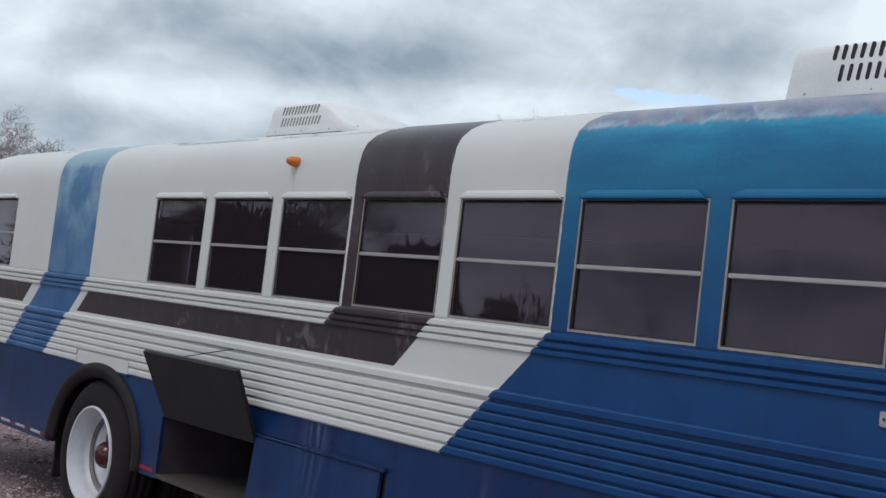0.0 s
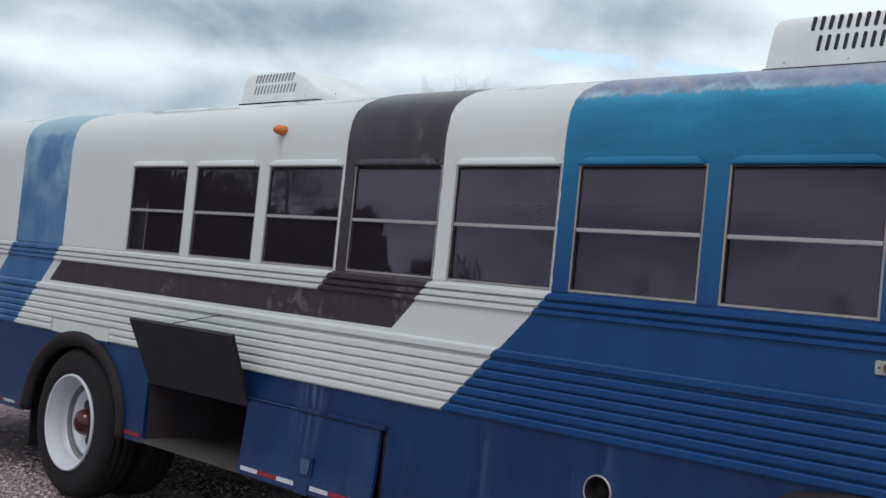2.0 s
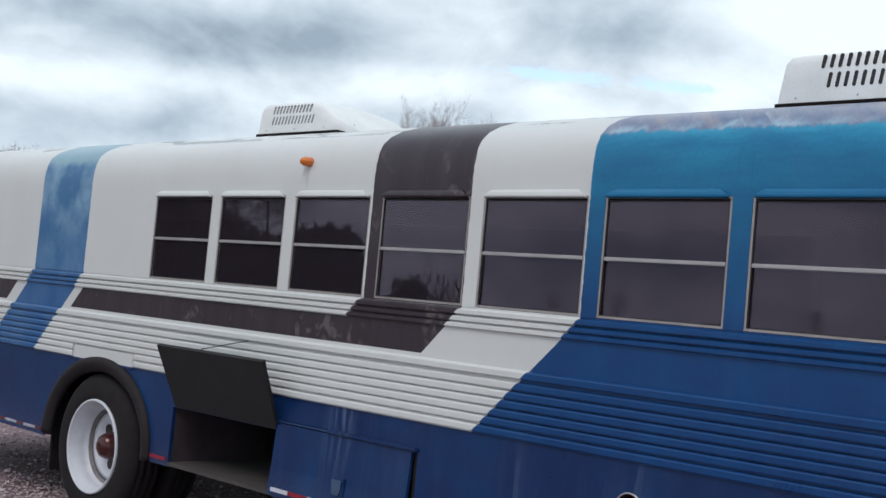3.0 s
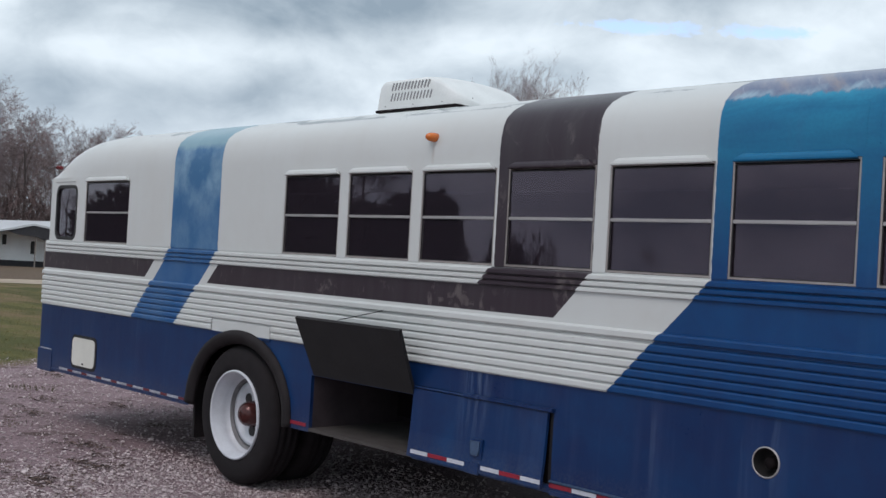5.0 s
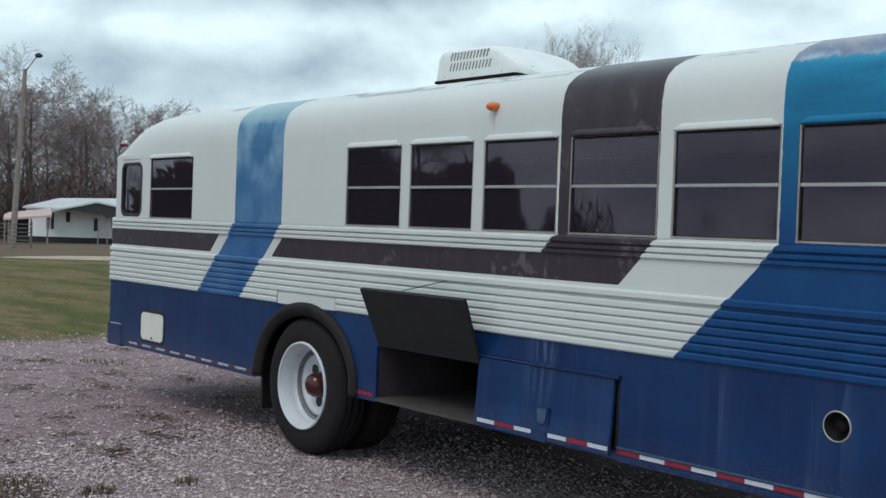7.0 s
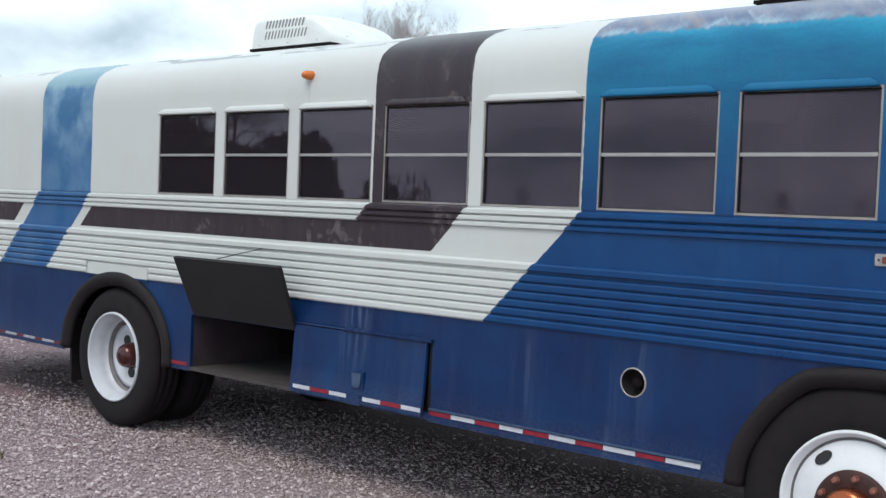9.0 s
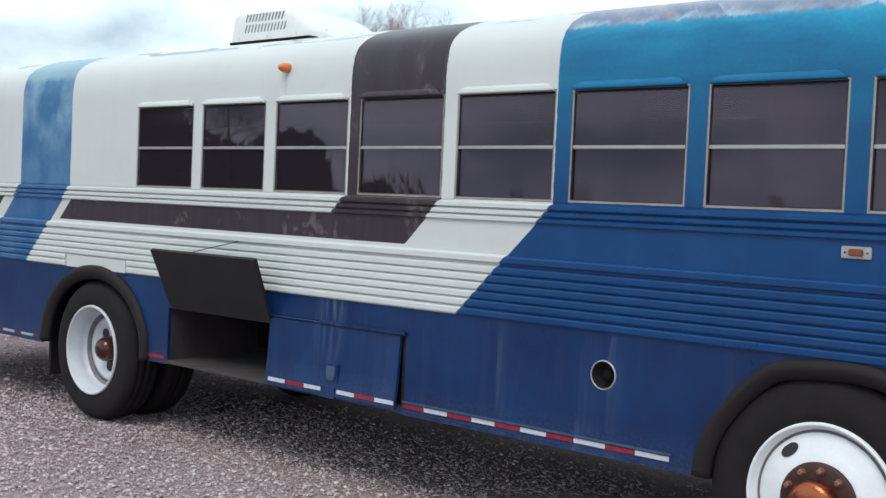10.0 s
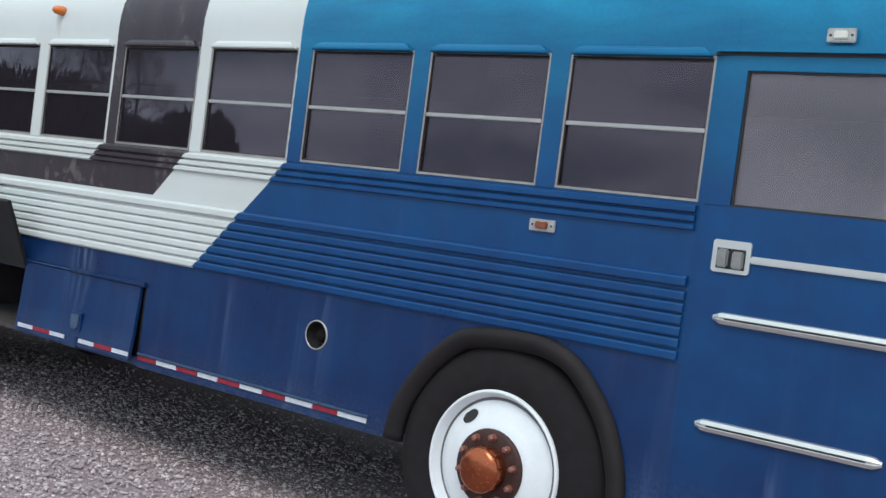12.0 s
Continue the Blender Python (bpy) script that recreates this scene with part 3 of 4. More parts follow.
def front_wheel(cx, cz, y):
    w = bp("wheel", lathe([(0.296, y + 0.02), (0.300, y - 0.006), (0.307, y - 0.012), (0.314, y - 0.008), (0.316, y + 0.004), (0.312, y + 0.020)], cx, cz, 64), RIM, "white-painted front wheel with rusty hub", smooth=True)
    part("tyre", tyre_mesh(cx, cz, y, 0.27, 0.503), RUBBER, w, smooth=True)
    # dished disc with two hand holes
    bm = lathe([(0.300, y + 0.002), (0.290, y + 0.020), (0.281, y + 0.036), (0.274, y + 0.036), (0.268, y + 0.024), (0.235, y + 0.016), (0.20, y + 0.002), (0.170, y - 0.010), (0.135, y - 0.014), (0.06, y - 0.014)], cx, cz, 64)
    part("disc", bm, RIM, w, smooth=True)
    part("gutter_ring", lathe([(0.2835, y + 0.0315), (0.2805, y + 0.0350), (0.2745, y + 0.0350), (0.2715, y + 0.0300)], cx, cz, 64), GUTTER, w, "dark groove round the wheel disc", smooth=True)
    for a in (128, -52):
        hx, hz = cx + 0.232 * math.cos(radians(a)), cz + 0.232 * math.sin(radians(a))
        bm = bmesh.new()
        ring = []
        for i in range(20):
            q = 2 * math.pi * i / 20
            ring.append((0.042 * math.cos(q), 0.024 * math.sin(q)))
        ca, sa = math.cos(radians(a + 90)), math.sin(radians(a + 90))
        pts = [(hx + u * ca - v * sa, hz + u * sa + v * ca) for u, v in ring]
        tilt = [(px - cx) * math.cos(radians(a)) + (pz - cz) * math.sin(radians(a)) for px, pz in pts]
        loft(bm, [[(px, y + 0.0155 + (k - 0.232) * 0.42 - 0.004, pz) for (px, pz), k in zip(pts, tilt)], [(px, y + 0.060, pz) for px, pz in pts]])
        part("hand_hole", bm, GASKET, w)
    part("hub_flange", lathe([(0.160, y - 0.014), (0.158, y - 0.024), (0.148, y - 0.030), (0.095, y - 0.034), (0.02, y - 0.034)], cx, cz, 40), RUST, w, "rust-brown hub flange", smooth=True)
    for i in range(10):
        a = radians(36 * i + 12)
        part("lug_nut", bolt(cx + 0.130 * math.cos(a), y - 0.028, cz + 0.130 * math.sin(a), 0.0125, 0.034), NUT, w)
    part("hub_cap", lathe([(0.094, y - 0.030), (0.094, y - 0.085), (0.089, y - 0.098), (0.072, y - 0.108), (0.036, y - 0.115), (0.002, y - 0.117)], cx, cz, 40), CAP, w, "copper-coloured oil hub cap", smooth=True)
    return w


def rear_wheel(cx, cz, y):
    w = bp("wheel", lathe([(0.296, y + 0.02), (0.298, y - 0.004), (0.306, y - 0.012), (0.315, y - 0.008), (0.317, y + 0.004), (0.312, y + 0.020)], cx, cz, 64), RIMR, "white-painted deep-dish rear wheel", smooth=True)
    part("tyre", tyre_mesh(cx, cz, y, 0.26, 0.492), RUBBER, w, smooth=True)
    part("inner_tyre", tyre_mesh(cx, cz, y + 0.31, 0.26, 0.490), RUBBER, w, smooth=True)
    part("disc", lathe([(0.298, y + 0.0), (0.288, y + 0.030), (0.276, y + 0.050), (0.270, y + 0.085), (0.264, y + 0.125), (0.250, y + 0.128), (0.244, y + 0.175), (0.232, y + 0.176), (0.226, y + 0.142), (0.195, y + 0.148), (0.165, y + 0.170), (0.08, y + 0.172)], cx, cz, 64), RIMR, w, smooth=True)
    part("hub_flange", lathe([(0.094, y + 0.171), (0.091, y + 0.125), (0.084, y + 0.098), (0.070, y + 0.074), (0.048, y + 0.057), (0.020, y + 0.049), (0.002, y + 0.048)], cx, cz, 40), MAROON, w, "maroon domed axle hub", smooth=True)
    part("gutter_ring", lathe([(0.256, y + 0.124), (0.2475, y + 0.126), (0.243, y + 0.170), (0.233, y + 0.170), (0.2285, y + 0.138), (0.225, y + 0.139)], cx, cz, 64), GUTTER, w, "dark groove round the wheel disc", smooth=True)
    for a in (262, 5, 130):
        hx, hz = cx + 0.128 * math.cos(radians(a)), cz + 0.128 * math.sin(radians(a))
        part("hand_hole", tube(bmesh.new(), (hx, y + 0.164, hz), (hx, y + 0.20, hz), 0.038, 0.038, 16), GASKET, w)
    return w


rear_wheel(-3.988, 0.420, 0.0)
front_wheel(1.348, 0.428, -0.012)
for cx, yy in ((-3.965, WIDTH - 0.26), (-3.965, WIDTH - 0.57), (1.345, WIDTH - 0.28)):
    bp("far_tyre", tyre_mesh(cx, 0.415, yy, 0.26, 0.490), RUBBER, smooth=True)

# closed hatch beside the open one
def hatch_sheet():
    bm = bmesh.new()
    rings = [[(x, y + d, z) for x in (-2.045, -0.985) for d in ((0.0, 0.018) if x < -2 else (0.018, 0.0))] for y, z in ((-0.046, 0.452), (-0.030, 0.60), (-0.018, 0.78), (-0.014, 0.842))]
    return loft(bm, rings)


# dark backing sheet added so the gap behind the hatch stays dark
bp("hatch_backing", boxed(-2.05, -0.955, 0.028, 0.034, 0.44, 0.87), UNDER)
hatch = bp("hatch_door", hatch_sheet(), PAINT, "closed blue luggage hatch door standing slightly ajar")
part("hinge", tube(bmesh.new(), (-2.05, -0.012, 0.852), (-1.62, -0.010, 0.852), 0.007, 0.007, 8), PAINT, hatch)
part("hinge", box(bmesh.new(), -1.62, -0.945, -0.028, 0.0, 0.845, 0.866, bev=0.005), PAINT, hatch)
part("latch", prism(bmesh.new(), [(-1.513, 0.622), (-1.438, 0.622), (-1.445, 0.553), (-1.459, 0.543), (-1.492, 0.543), (-1.506, 0.553)], -0.052, -0.042), LATCH, hatch, "paler blue paddle latch")
part("latch_base", boxed(-1.525, -1.425, -0.042, -0.026, 0.524, 0.634, bev=0.003), PAINT, hatch)
part("latch_keeper", boxed(-1.545, -1.440, -0.049, -0.030, 0.440, 0.505, bev=0.003), PAINT, hatch)
bp("hatch_seal", boxed(-0.985, -0.957, 0.012, 0.02, 0.45, 0.86), GASKET)

# open hatch: raised door, dark compartment
OPEN_T = Vector((0.0, -0.255, 1.185))
OPEN_B = Vector((0.0, -0.012, 0.805))
bm = bmesh.new()
n = (OPEN_T - OPEN_B).cross(Vector((1, 0, 0))).normalized() * 0.022
loft(bm, [[(-3.045, *OPEN_B.yz), (-2.05, *OPEN_B.yz), (-2.05, *(OPEN_B + n).yz), (-3.045, *(OPEN_B + n).yz)],
          [(-2.945, *OPEN_T.yz), (-1.925, *OPEN_T.yz), (-1.925, *(OPEN_T + n).yz), (-2.945, *(OPEN_T + n).yz)]])
flap = bp("open_hatch_door", bm, FLAPIN, "raised luggage hatch door showing its black inside")
part("prop_cable", tube(bmesh.new(), (-2.60, -0.18, 1.195), (-2.36, -0.006, 1.275), 0.003, 0.003, 5), GASKET, flap)
for a, b, c, d, e, f in ((-3.085, -2.05, 0.90, 0.92, 0.455, 0.80), (-3.105, -3.085, 0.025, 0.90, 0.455, 0.80), (-2.05, -2.03, 0.025, 0.90, 0.455, 0.80), (-3.085, -2.05, 0.025, 0.90, 0.80, 0.82)):
    bp("compartment_wall", boxed(a, b, c, d, e, f), LOCKER)
bp("compartment_floor", boxed(-3.085, -2.05, -0.004, 0.92, 0.437, 0.458), SHELF)

# reflective tape strips
def tape(x0, x1, z, mat, y=0.0, h=0.011):
    bp("reflector_strip", boxed(x0 + 0.002, x1 - 0.002, y - 0.0035, y, z - h, z + h), mat, "red reflective strip" if mat in (RED, DIM_RED) else "white reflective strip")


for xs, first, y in (((-2.012, -1.861, -1.696, -1.555), TAPEW, -0.0440), ((-1.426, -1.283, -1.128, -0.985), TAPEW, -0.0440),
                     ((-0.962, -0.807, -0.643, -0.481, -0.329, -0.171, -0.012, 0.144, 0.322, 0.478, 0.656), RED, -0.0002),
                     ((-3.315, -3.115), RED, -0.0002)):
    for i, (a, b) in enumerate(zip(xs, xs[1:])):
        red = (first is RED) == (i % 2 == 0)
        tape(a, b, 0.472 if y > -0.01 else 0.484, RED if red else TAPEW, y)
for i in range(8):
    tape(-6.93 + i * 0.282, -6.755 + i * 0.282, 0.441, DIM_WHITE, h=0.009)
    tape(-6.755 + i * 0.282, -6.648 + i * 0.282, 0.441, DIM_RED, h=0.009)
bp("skirt_edge", boxed(-0.955, 0.80, -0.008, 0.0, 0.424, 0.446), PAINT)
bp("skirt_edge", boxed(-7.08, -4.63, -0.008, 0.0, 0.404, 0.428), PAINT)
# the highlight along this lip is put in as a paler blue
bp("drip_ledge", boxed(-0.96, 0.668, -0.013, 0.0, 0.488, 0.499, bev=0.003), LATCH, "rolled lip with a painted-on highlight over the reflective strip")

# round port with bright ring
port = bp("exhaust_port", lathe([(0.062, 0.02), (0.062, -0.004), (0.065, -0.006), (0.069, -0.004), (0.070, 0.0)], 0.291, 0.797, 32), ALU, "round port with bright ring in the skirt", smooth=True)
part("port_cup", lathe([(0.062, -0.003), (0.058, 0.05), (0.042, 0.075), (0.001, 0.08)], 0.291, 0.797, 32), GASKET, port, smooth=True)
part("port_cap", lathe([(0.030, 0.075), (0.028, 0.022), (0.018, 0.014), (0.001, 0.012)], 0.298, 0.793, 20), UNDER, port, smooth=True)

# marker lamps
def marker(x0, x1, z0, z1, mat, y=0.0):
    base = bp("side_marker_lamp", boxed(x0, x1, y - 0.012, y, z0, z1, bev=0.003), BEZEL, "small rectangular side marker lamp in a bright bezel")
    w = x1 - x0
    part("lens", boxed(x0 + w * 0.26, x1 - w * 0.26, y - 0.022, y - 0.01, z0 + 0.010, z1 - 0.010, bev=0.004), mat, base)
    for sx in (x0 + w * 0.13, x1 - w * 0.13):
        part("screw", lathe([(0.005, y - 0.011), (0.004, y - 0.015), (0.0005, y - 0.0155)], sx, (z0 + z1) / 2, 8), GASKET, base)


marker(1.376, 1.497, 1.403, 1.451, BROWN)
marker(2.485, 2.584, 2.164, 2.213, PLATE, -0.016)


def bullet_lamp(x, y, z, mat, label, size=1.0):
    bm = bmesh.new()
    rings = []
    for r, d in ((0.027, 0.03), (0.027, -0.015), (0.025, -0.034), (0.019, -0.050), (0.010, -0.060), (0.002, -0.063)):
        rings.append([(x + r * size * 1.25 * math.cos(2 * math.pi * i / 20), y + d * size, z + r * size * math.sin(2 * math.pi * i / 20)) for i in range(20)])
    loft(bm, rings)
    return bp("clearance_lamp", bm, mat, label, smooth=True)


bullet_lamp(-2.005, 0.0, 2.308, AMBER, "amber bullet-shaped clearance lamp on the roof edge")
bullet_lamp(-7.20, 0.02, 2.250, REDLENS, "dark red clearance lamp at the rear roof corner", 0.72)
bp("rear_roof_trim", boxed(-7.20, -6.80, -0.012, 0.0, 2.115, 2.123), PAINT)

# pale filler plate in the rear skirt
fill = bp("filler_door", prism(bmesh.new(), rounded(-6.668, -6.232, 0.500, 0.742, 0.05), -0.010, 0.0), PLATE, "cream plastic filler door in the rear skirt")
part("gasket", prism(bmesh.new(), rounded(-6.694, -6.206, 0.475, 0.766, 0.06), -0.004, -0.0002), GASKET, fill)
part("knob", boxed(-6.455, -6.435, -0.015, -0.009, 0.515, 0.53), GASKET, fill)

# entrance door ahead of the front wheel
door = bp("entrance_door", boxed(2.115, 2.93, -0.010, 0.02, 0.45, 1.578, bev=0.004), PAINT, "blue entrance door with a large window and bright rails")
for a, b, c, d in ((2.115, 2.212, 1.578, 2.118), (2.85, 2.93, 1.578, 2.118), (2.212, 2.85, 2.064, 2.118)):
    part("window_surround", boxed(a, b, -0.010, 0.02, c, d), PAINT, door)
part("pane", boxed(2.212, 2.85, 0.004, 0.009, 1.578, 2.064), CLEAR, door)
part("gasket", prism_frame(2.212, 2.85, 1.578, 2.064, 0.008, -0.004, 0.004), GASKET, door)
part("paper_sheet", boxed(2.735, 2.80, 0.030, 0.034, 1.58, 1.80), TAPEW, door, "white sheet standing behind the door glass")
bp("door_gap", boxed(2.095, 2.115, -0.003, 0.02, 0.45, 2.118), PAINT)
bp("door_head", boxed(2.095, 2.95, -0.030, 0.0, 2.128, 2.150), PAINT)
bp("door_head_gap", boxed(2.085, 2.95, -0.014, 0.01, 2.116, 2.128), GASKET)
bp("door_post", boxed(2.93, X_FRONT - 0.06, -0.004, 0.02, 0.43, 2.15), PAINT)
lock = part("door_handle", prism(bmesh.new(), rounded(2.174, 2.318, 1.341, 1.457, 0.012), -0.018, -0.008), CHROME, door, "bright paddle door handle on a square plate")
part("recess", boxed(2.192, 2.300, -0.0195, -0.017, 1.355, 1.428), GASKET, lock)
part("paddle", boxed(2.196, 2.240, -0.036, -0.016, 1.360, 1.426, bev=0.006), PADDLE, lock)
part("paddle", boxed(2.252, 2.296, -0.030, -0.016, 1.358, 1.420, bev=0.005), PADDLE, lock)


def trim_rail(x0, x1, z, h, tips):
    sec = [(-0.008, -h / 2), (-0.026, -h * 0.42), (-0.034, -h * 0.12), (-0.030, -h * 0.04), (-0.030, h * 0.04), (-0.034, h * 0.12), (-0.026, h * 0.42), (-0.008, h / 2)]
    bm = bmesh.new()
    rings = []
    for x, k in ((x0, 0.42), (x0 + tips * 0.55, 0.95), (x0 + tips, 1.0), (x1 - tips, 1.0), (x1 - tips * 0.55, 0.95), (x1, 0.42)):
        rings.append([(x, -0.008 + (y + 0.008) * k, z + dz * k) for y, dz in sec])
    loft(bm, rings)
    r = part("trim_rail", bm, CHROME, door, "bright metal trim rail with a dark groove")
    part("groove", boxed(x0 + tips, x1 - tips, -0.0315, -0.029, z - h * 0.045, z + h * 0.045), GASKET, r)


trim_rail(2.206, 2.90, 1.178, 0.046, 0.05)
trim_rail(2.192, 2.854, 0.791, 0.046, 0.05)
part("trim_rail", boxed(2.318, 2.90, -0.022, -0.008, 1.384, 1.410, bev=0.004), CHROME, door, "slim bright rail")

# rivets round the roof seams
bm = bmesh.new()
for sx in (0.71, 2.13):
    for off in (-0.03, 0.03):
        for k in range(9):
            z = 2.17 + k * 0.022
            y = roof_y(z)
            lathe([(0.0034, y + 0.001), (0.003, y - 0.001), (0.001, y - 0.002)], sx + off, z, 6, bm)
tagged(bp("rivets", bm, PAINT), kind="stuff")


# ---- roof air conditioners ----
def air_conditioner(x0, x1, top, y0, y1, zb, slope, slots, rows, dark):
    t = thing("roof_air_conditioner", ((x0 + x1) / 2, (y0 + y1) / 2, zb), label="weathered white rooftop air conditioner with slotted side vents", category="air conditioner")
    inv = Matrix.Translation((-(x0 + x1) / 2, -(y0 + y1) / 2, -zb))
    # crowned section, steep tail, and a nose that rounds off in plan and in height
    mid, half = (y0 + y1) / 2, (y1 - y0) / 2
    sec = [(-1.0, 0.0), (-1.0, 0.45), (-0.995, 0.78), (-0.97, 0.89), (-0.92, 0.945), (-0.80, 0.975), (-0.45, 1.02), (0.0, 1.04)]
    sec = sec + [(-a, b) for a, b in sec[-2::-1]]
    stations = [(x0, 1.0, 0.02), (x0 + 0.012, 1.0, 0.45), (x0 + 0.026, 1.0, 0.88), (x0 + 0.045, 1.0, 0.98), (x0 + 0.10, 1.0, 1.0), (slope, 1.0, 1.0)]
    for i in range(1, 12):
        q = math.sin(radians(90 * i / 11))
        stations.append((slope + (x1 - slope) * q, math.sqrt(max(0.0016, 1 - q ** 6.0)), max(0.02, 1 - q ** 1.9)))
    bm = bmesh.new()
    loft(bm, [[(x, mid + a * half * w, zb + b * top * h) for a, b in sec] for x, w, h in stations])
    ob = part("shroud", bm, ACW, t, smooth=True)
    ob.matrix_parent_inverse = inv
    edge = ob.modifiers.new("edges", "EDGE_SPLIT")
    edge.split_angle = radians(50)
    base = part("base_gasket", boxed(x0 - 0.012, slope + 0.85 * (x1 - slope), y0 - 0.006, y1 + 0.006, zb - 0.016, zb + 0.002), UNDER, t)
    base.matrix_parent_inverse = inv
    foot = part("mounting_flange", boxed(x0 + 0.02, slope + 0.80 * (x1 - slope), y0 + 0.02, y1 - 0.02, zb - 0.070, zb - 0.015), ACW, t)
    foot.matrix_parent_inverse = inv
    for sx0, n, z0, z1, lean in slots:
        for i in range(n):
            a = sx0 + i * rows
            bm = bmesh.new()
            pts = []
            w = rows * 0.22
            for j in range(9):
                q = math.pi * j / 8
                pts.append((a + lean * (z1 - z0) + w * math.cos(q), zb + z1 - w + w * math.sin(q)))
            for j in range(9):
                q = math.pi + math.pi * j / 8
                pts.append((a + w * math.cos(q), zb + z0 + w + w * math.sin(q)))
            prism(bm, pts, y0 - 0.0012, y0 + 0.004)
            s = part("vent_slot", bm, dark, t)
            s.matrix_parent_inverse = inv
    for i in range(4):
        s = part("screw", lathe([(0.0045, y0), (0.004, y0 - 0.002), (0.001, y0 - 0.003)], x0 + 0.09 + i * 0.30, zb + 0.025, 8), VENT, t)
        s.matrix_parent_inverse = inv


air_conditioner(-3.425, -2.535, 0.222, 0.69, 1.39, 2.634, -2.935, ((-3.268, 12, 0.132, 0.188, 0.25), (-3.274, 13, 0.058, 0.116, 0.25)), 0.0345, VENT)
air_conditioner(0.375, 1.75, 0.245, 0.85, 1.57, 2.668, 1.26, ((0.590, 15, 0.158, 0.222, 0.12), (0.622, 14, 0.066, 0.138, 0.12)), 0.0405, GASKET)


# ---- ground ----
def ground_material():
    m, t, p = material("gravel_and_grass")
    x, y, z = position(t)
    co = t.nodes.new("ShaderNodeNewGeometry").outputs["Position"]
    vor = t.nodes.new("ShaderNodeTexVoronoi")
    vor.inputs["Scale"].default_value = 48.0
    t.links.new(co, vor.inputs["Vector"])
    cell = t.nodes.new("ShaderNodeSeparateColor")
    t.links.new(vor.outputs["Color"], cell.inputs[0])
    stone_v, dist = Val(t, cell.outputs[0]), Val(t, vor.outputs["Distance"])
    patch, mid, fine = noise_of(t, co, 0.5, 5, 0.6), noise_of(t, co, 3.5, 5, 0.6), noise_of(t, co, 130, 3)
    stones = mix(t, stone_v * 0.6 + fine * 0.4, (0.135, 0.094, 0.102), (0.390, 0.285, 0.306))
    soil = mix(t, fine, (0.145, 0.100, 0.109), (0.240, 0.168, 0.181))
    g = mix(t, (patch * 0.6 + mid * 0.4).span(0.46, 0.66) * 0.8, stones, soil)
    g = mix(t, (x + (patch - 0.5) * 3.0).above(-3.4, 2.0) * 0.55, g, mix(t, stone_v * 0.5 + fine * 0.5, (0.238, 0.189, 0.192), (0.540, 0.450, 0.455)))
    debris = noise_of(t, vec(t, x * 0.9 + y * 0.5, y * 1.1 - x * 0.7, 0.0), 2.4, 6, 0.62).span(0.55, 0.64)
    g = mix(t, debris * x.below(-4.0, 2.5) * 0.85, g, (0.080, 0.052, 0.046))
    mx, my = x * 1.5 + 5.8, y * 2.4 + 5.2
    moss = ((mx * mx + my * my) * -1.0).op("EXPONENT") + (mid - 0.5) * 1.6
    g = mix(t, moss.span(0.35, 0.75) * 0.8, g, mix(t, fine, (0.030, 0.030, 0.014), (0.085, 0.075, 0.040)))
    blades = noise_of(t, vec(t, x * 1.5, y * 5.0, 0.0), 4.0, 6, 0.75)
    grass = mix(t, blades.span(0.34, 0.66), (0.050, 0.056, 0.014), (0.165, 0.140, 0.048))
    grass = mix(t, noise_of(t, vec(t, x * 0.34, y * 0.8, 0.0), 0.9, 6, 0.66).span(0.44, 0.54) * 0.9, grass, (0.160, 0.112, 0.060))
    grass = mix(t, noise_of(t, vec(t, x * 0.30, y * 0.8, 3.0), 1.1, 6, 0.65).span(0.5, 0.57) * 0.75, grass, (0.055, 0.064, 0.016))
    grass = mix(t, (x + (blades - 0.5) * 14.0).below(-44.0, 8.0) * 0.85, grass, (0.130, 0.092, 0.070))
    rim = x + (noise_of(t, co, 1.1, 5, 0.7) - 0.5) * 2.6
    k = rim.below(-12.15, 0.7)
    t.links.new(mix(t, k, g, grass), p.inputs["Base Color"])
    p.inputs["Roughness"].default_value = 0.95
    p.inputs["Specular IOR Level"].default_value = 0.2
    bump(t, p, (dist * -0.6 + 0.6) * 0.7 + fine * 0.25 + mid * 0.8, 0.8, 0.02)
    return m


def fall(x):
    """How far the field has dropped at x, past the lot."""
    return -0.0115 * min(60.0, max(0.0, -32.0 - x))


def ground_mesh():
    xs = [-900, -400, -200, -120, -92, -80, -60, -45, -38, -35, -32, -28, -23, -19, -16] + [-14 + 0.25 * i for i in range(81)] + [7, 9, 14, 25, 60, 150, 400, 900]
    ys = [-900, -400, -150, -60, -30, -18, -12, -9] + [-7 + 0.25 * i for i in range(53)] + [7, 8, 10, 14, 20, 30, 45, 70, 120, 250, 500, 900]
    bm = bmesh.new()
    rows = []
    for x in xs:
        row = []
        for y in ys:
            z = noise.noise((x * 0.5, y * 0.5, 3.0)) * 0.018 + noise.noise((x * 1.7, y * 1.7, 9.0)) * 0.010
            near = max(0.0, 1 - max(0.0, abs(x + 4) - 9) / 4) * max(0.0, 1 - max(0.0, abs(y) - 6) / 4)
            row.append(bm.verts.new((x, y, z * near - 0.087 + fall(x))))
        rows.append(row)
    for a, b in zip(rows, rows[1:]):
        for i in range(len(ys) - 1):
            bm.faces.new((a[i], b[i], b[i + 1], a[i + 1]))
    return bm


GROUND = ground_material()
ground = part("ground", ground_mesh(), GROUND, None, smooth=True)
tagged(ground, "grey gravel lot turning into patchy spring grass", "ground", kind="structure")

# stones lying loose on the lot
rng = random.Random(11)


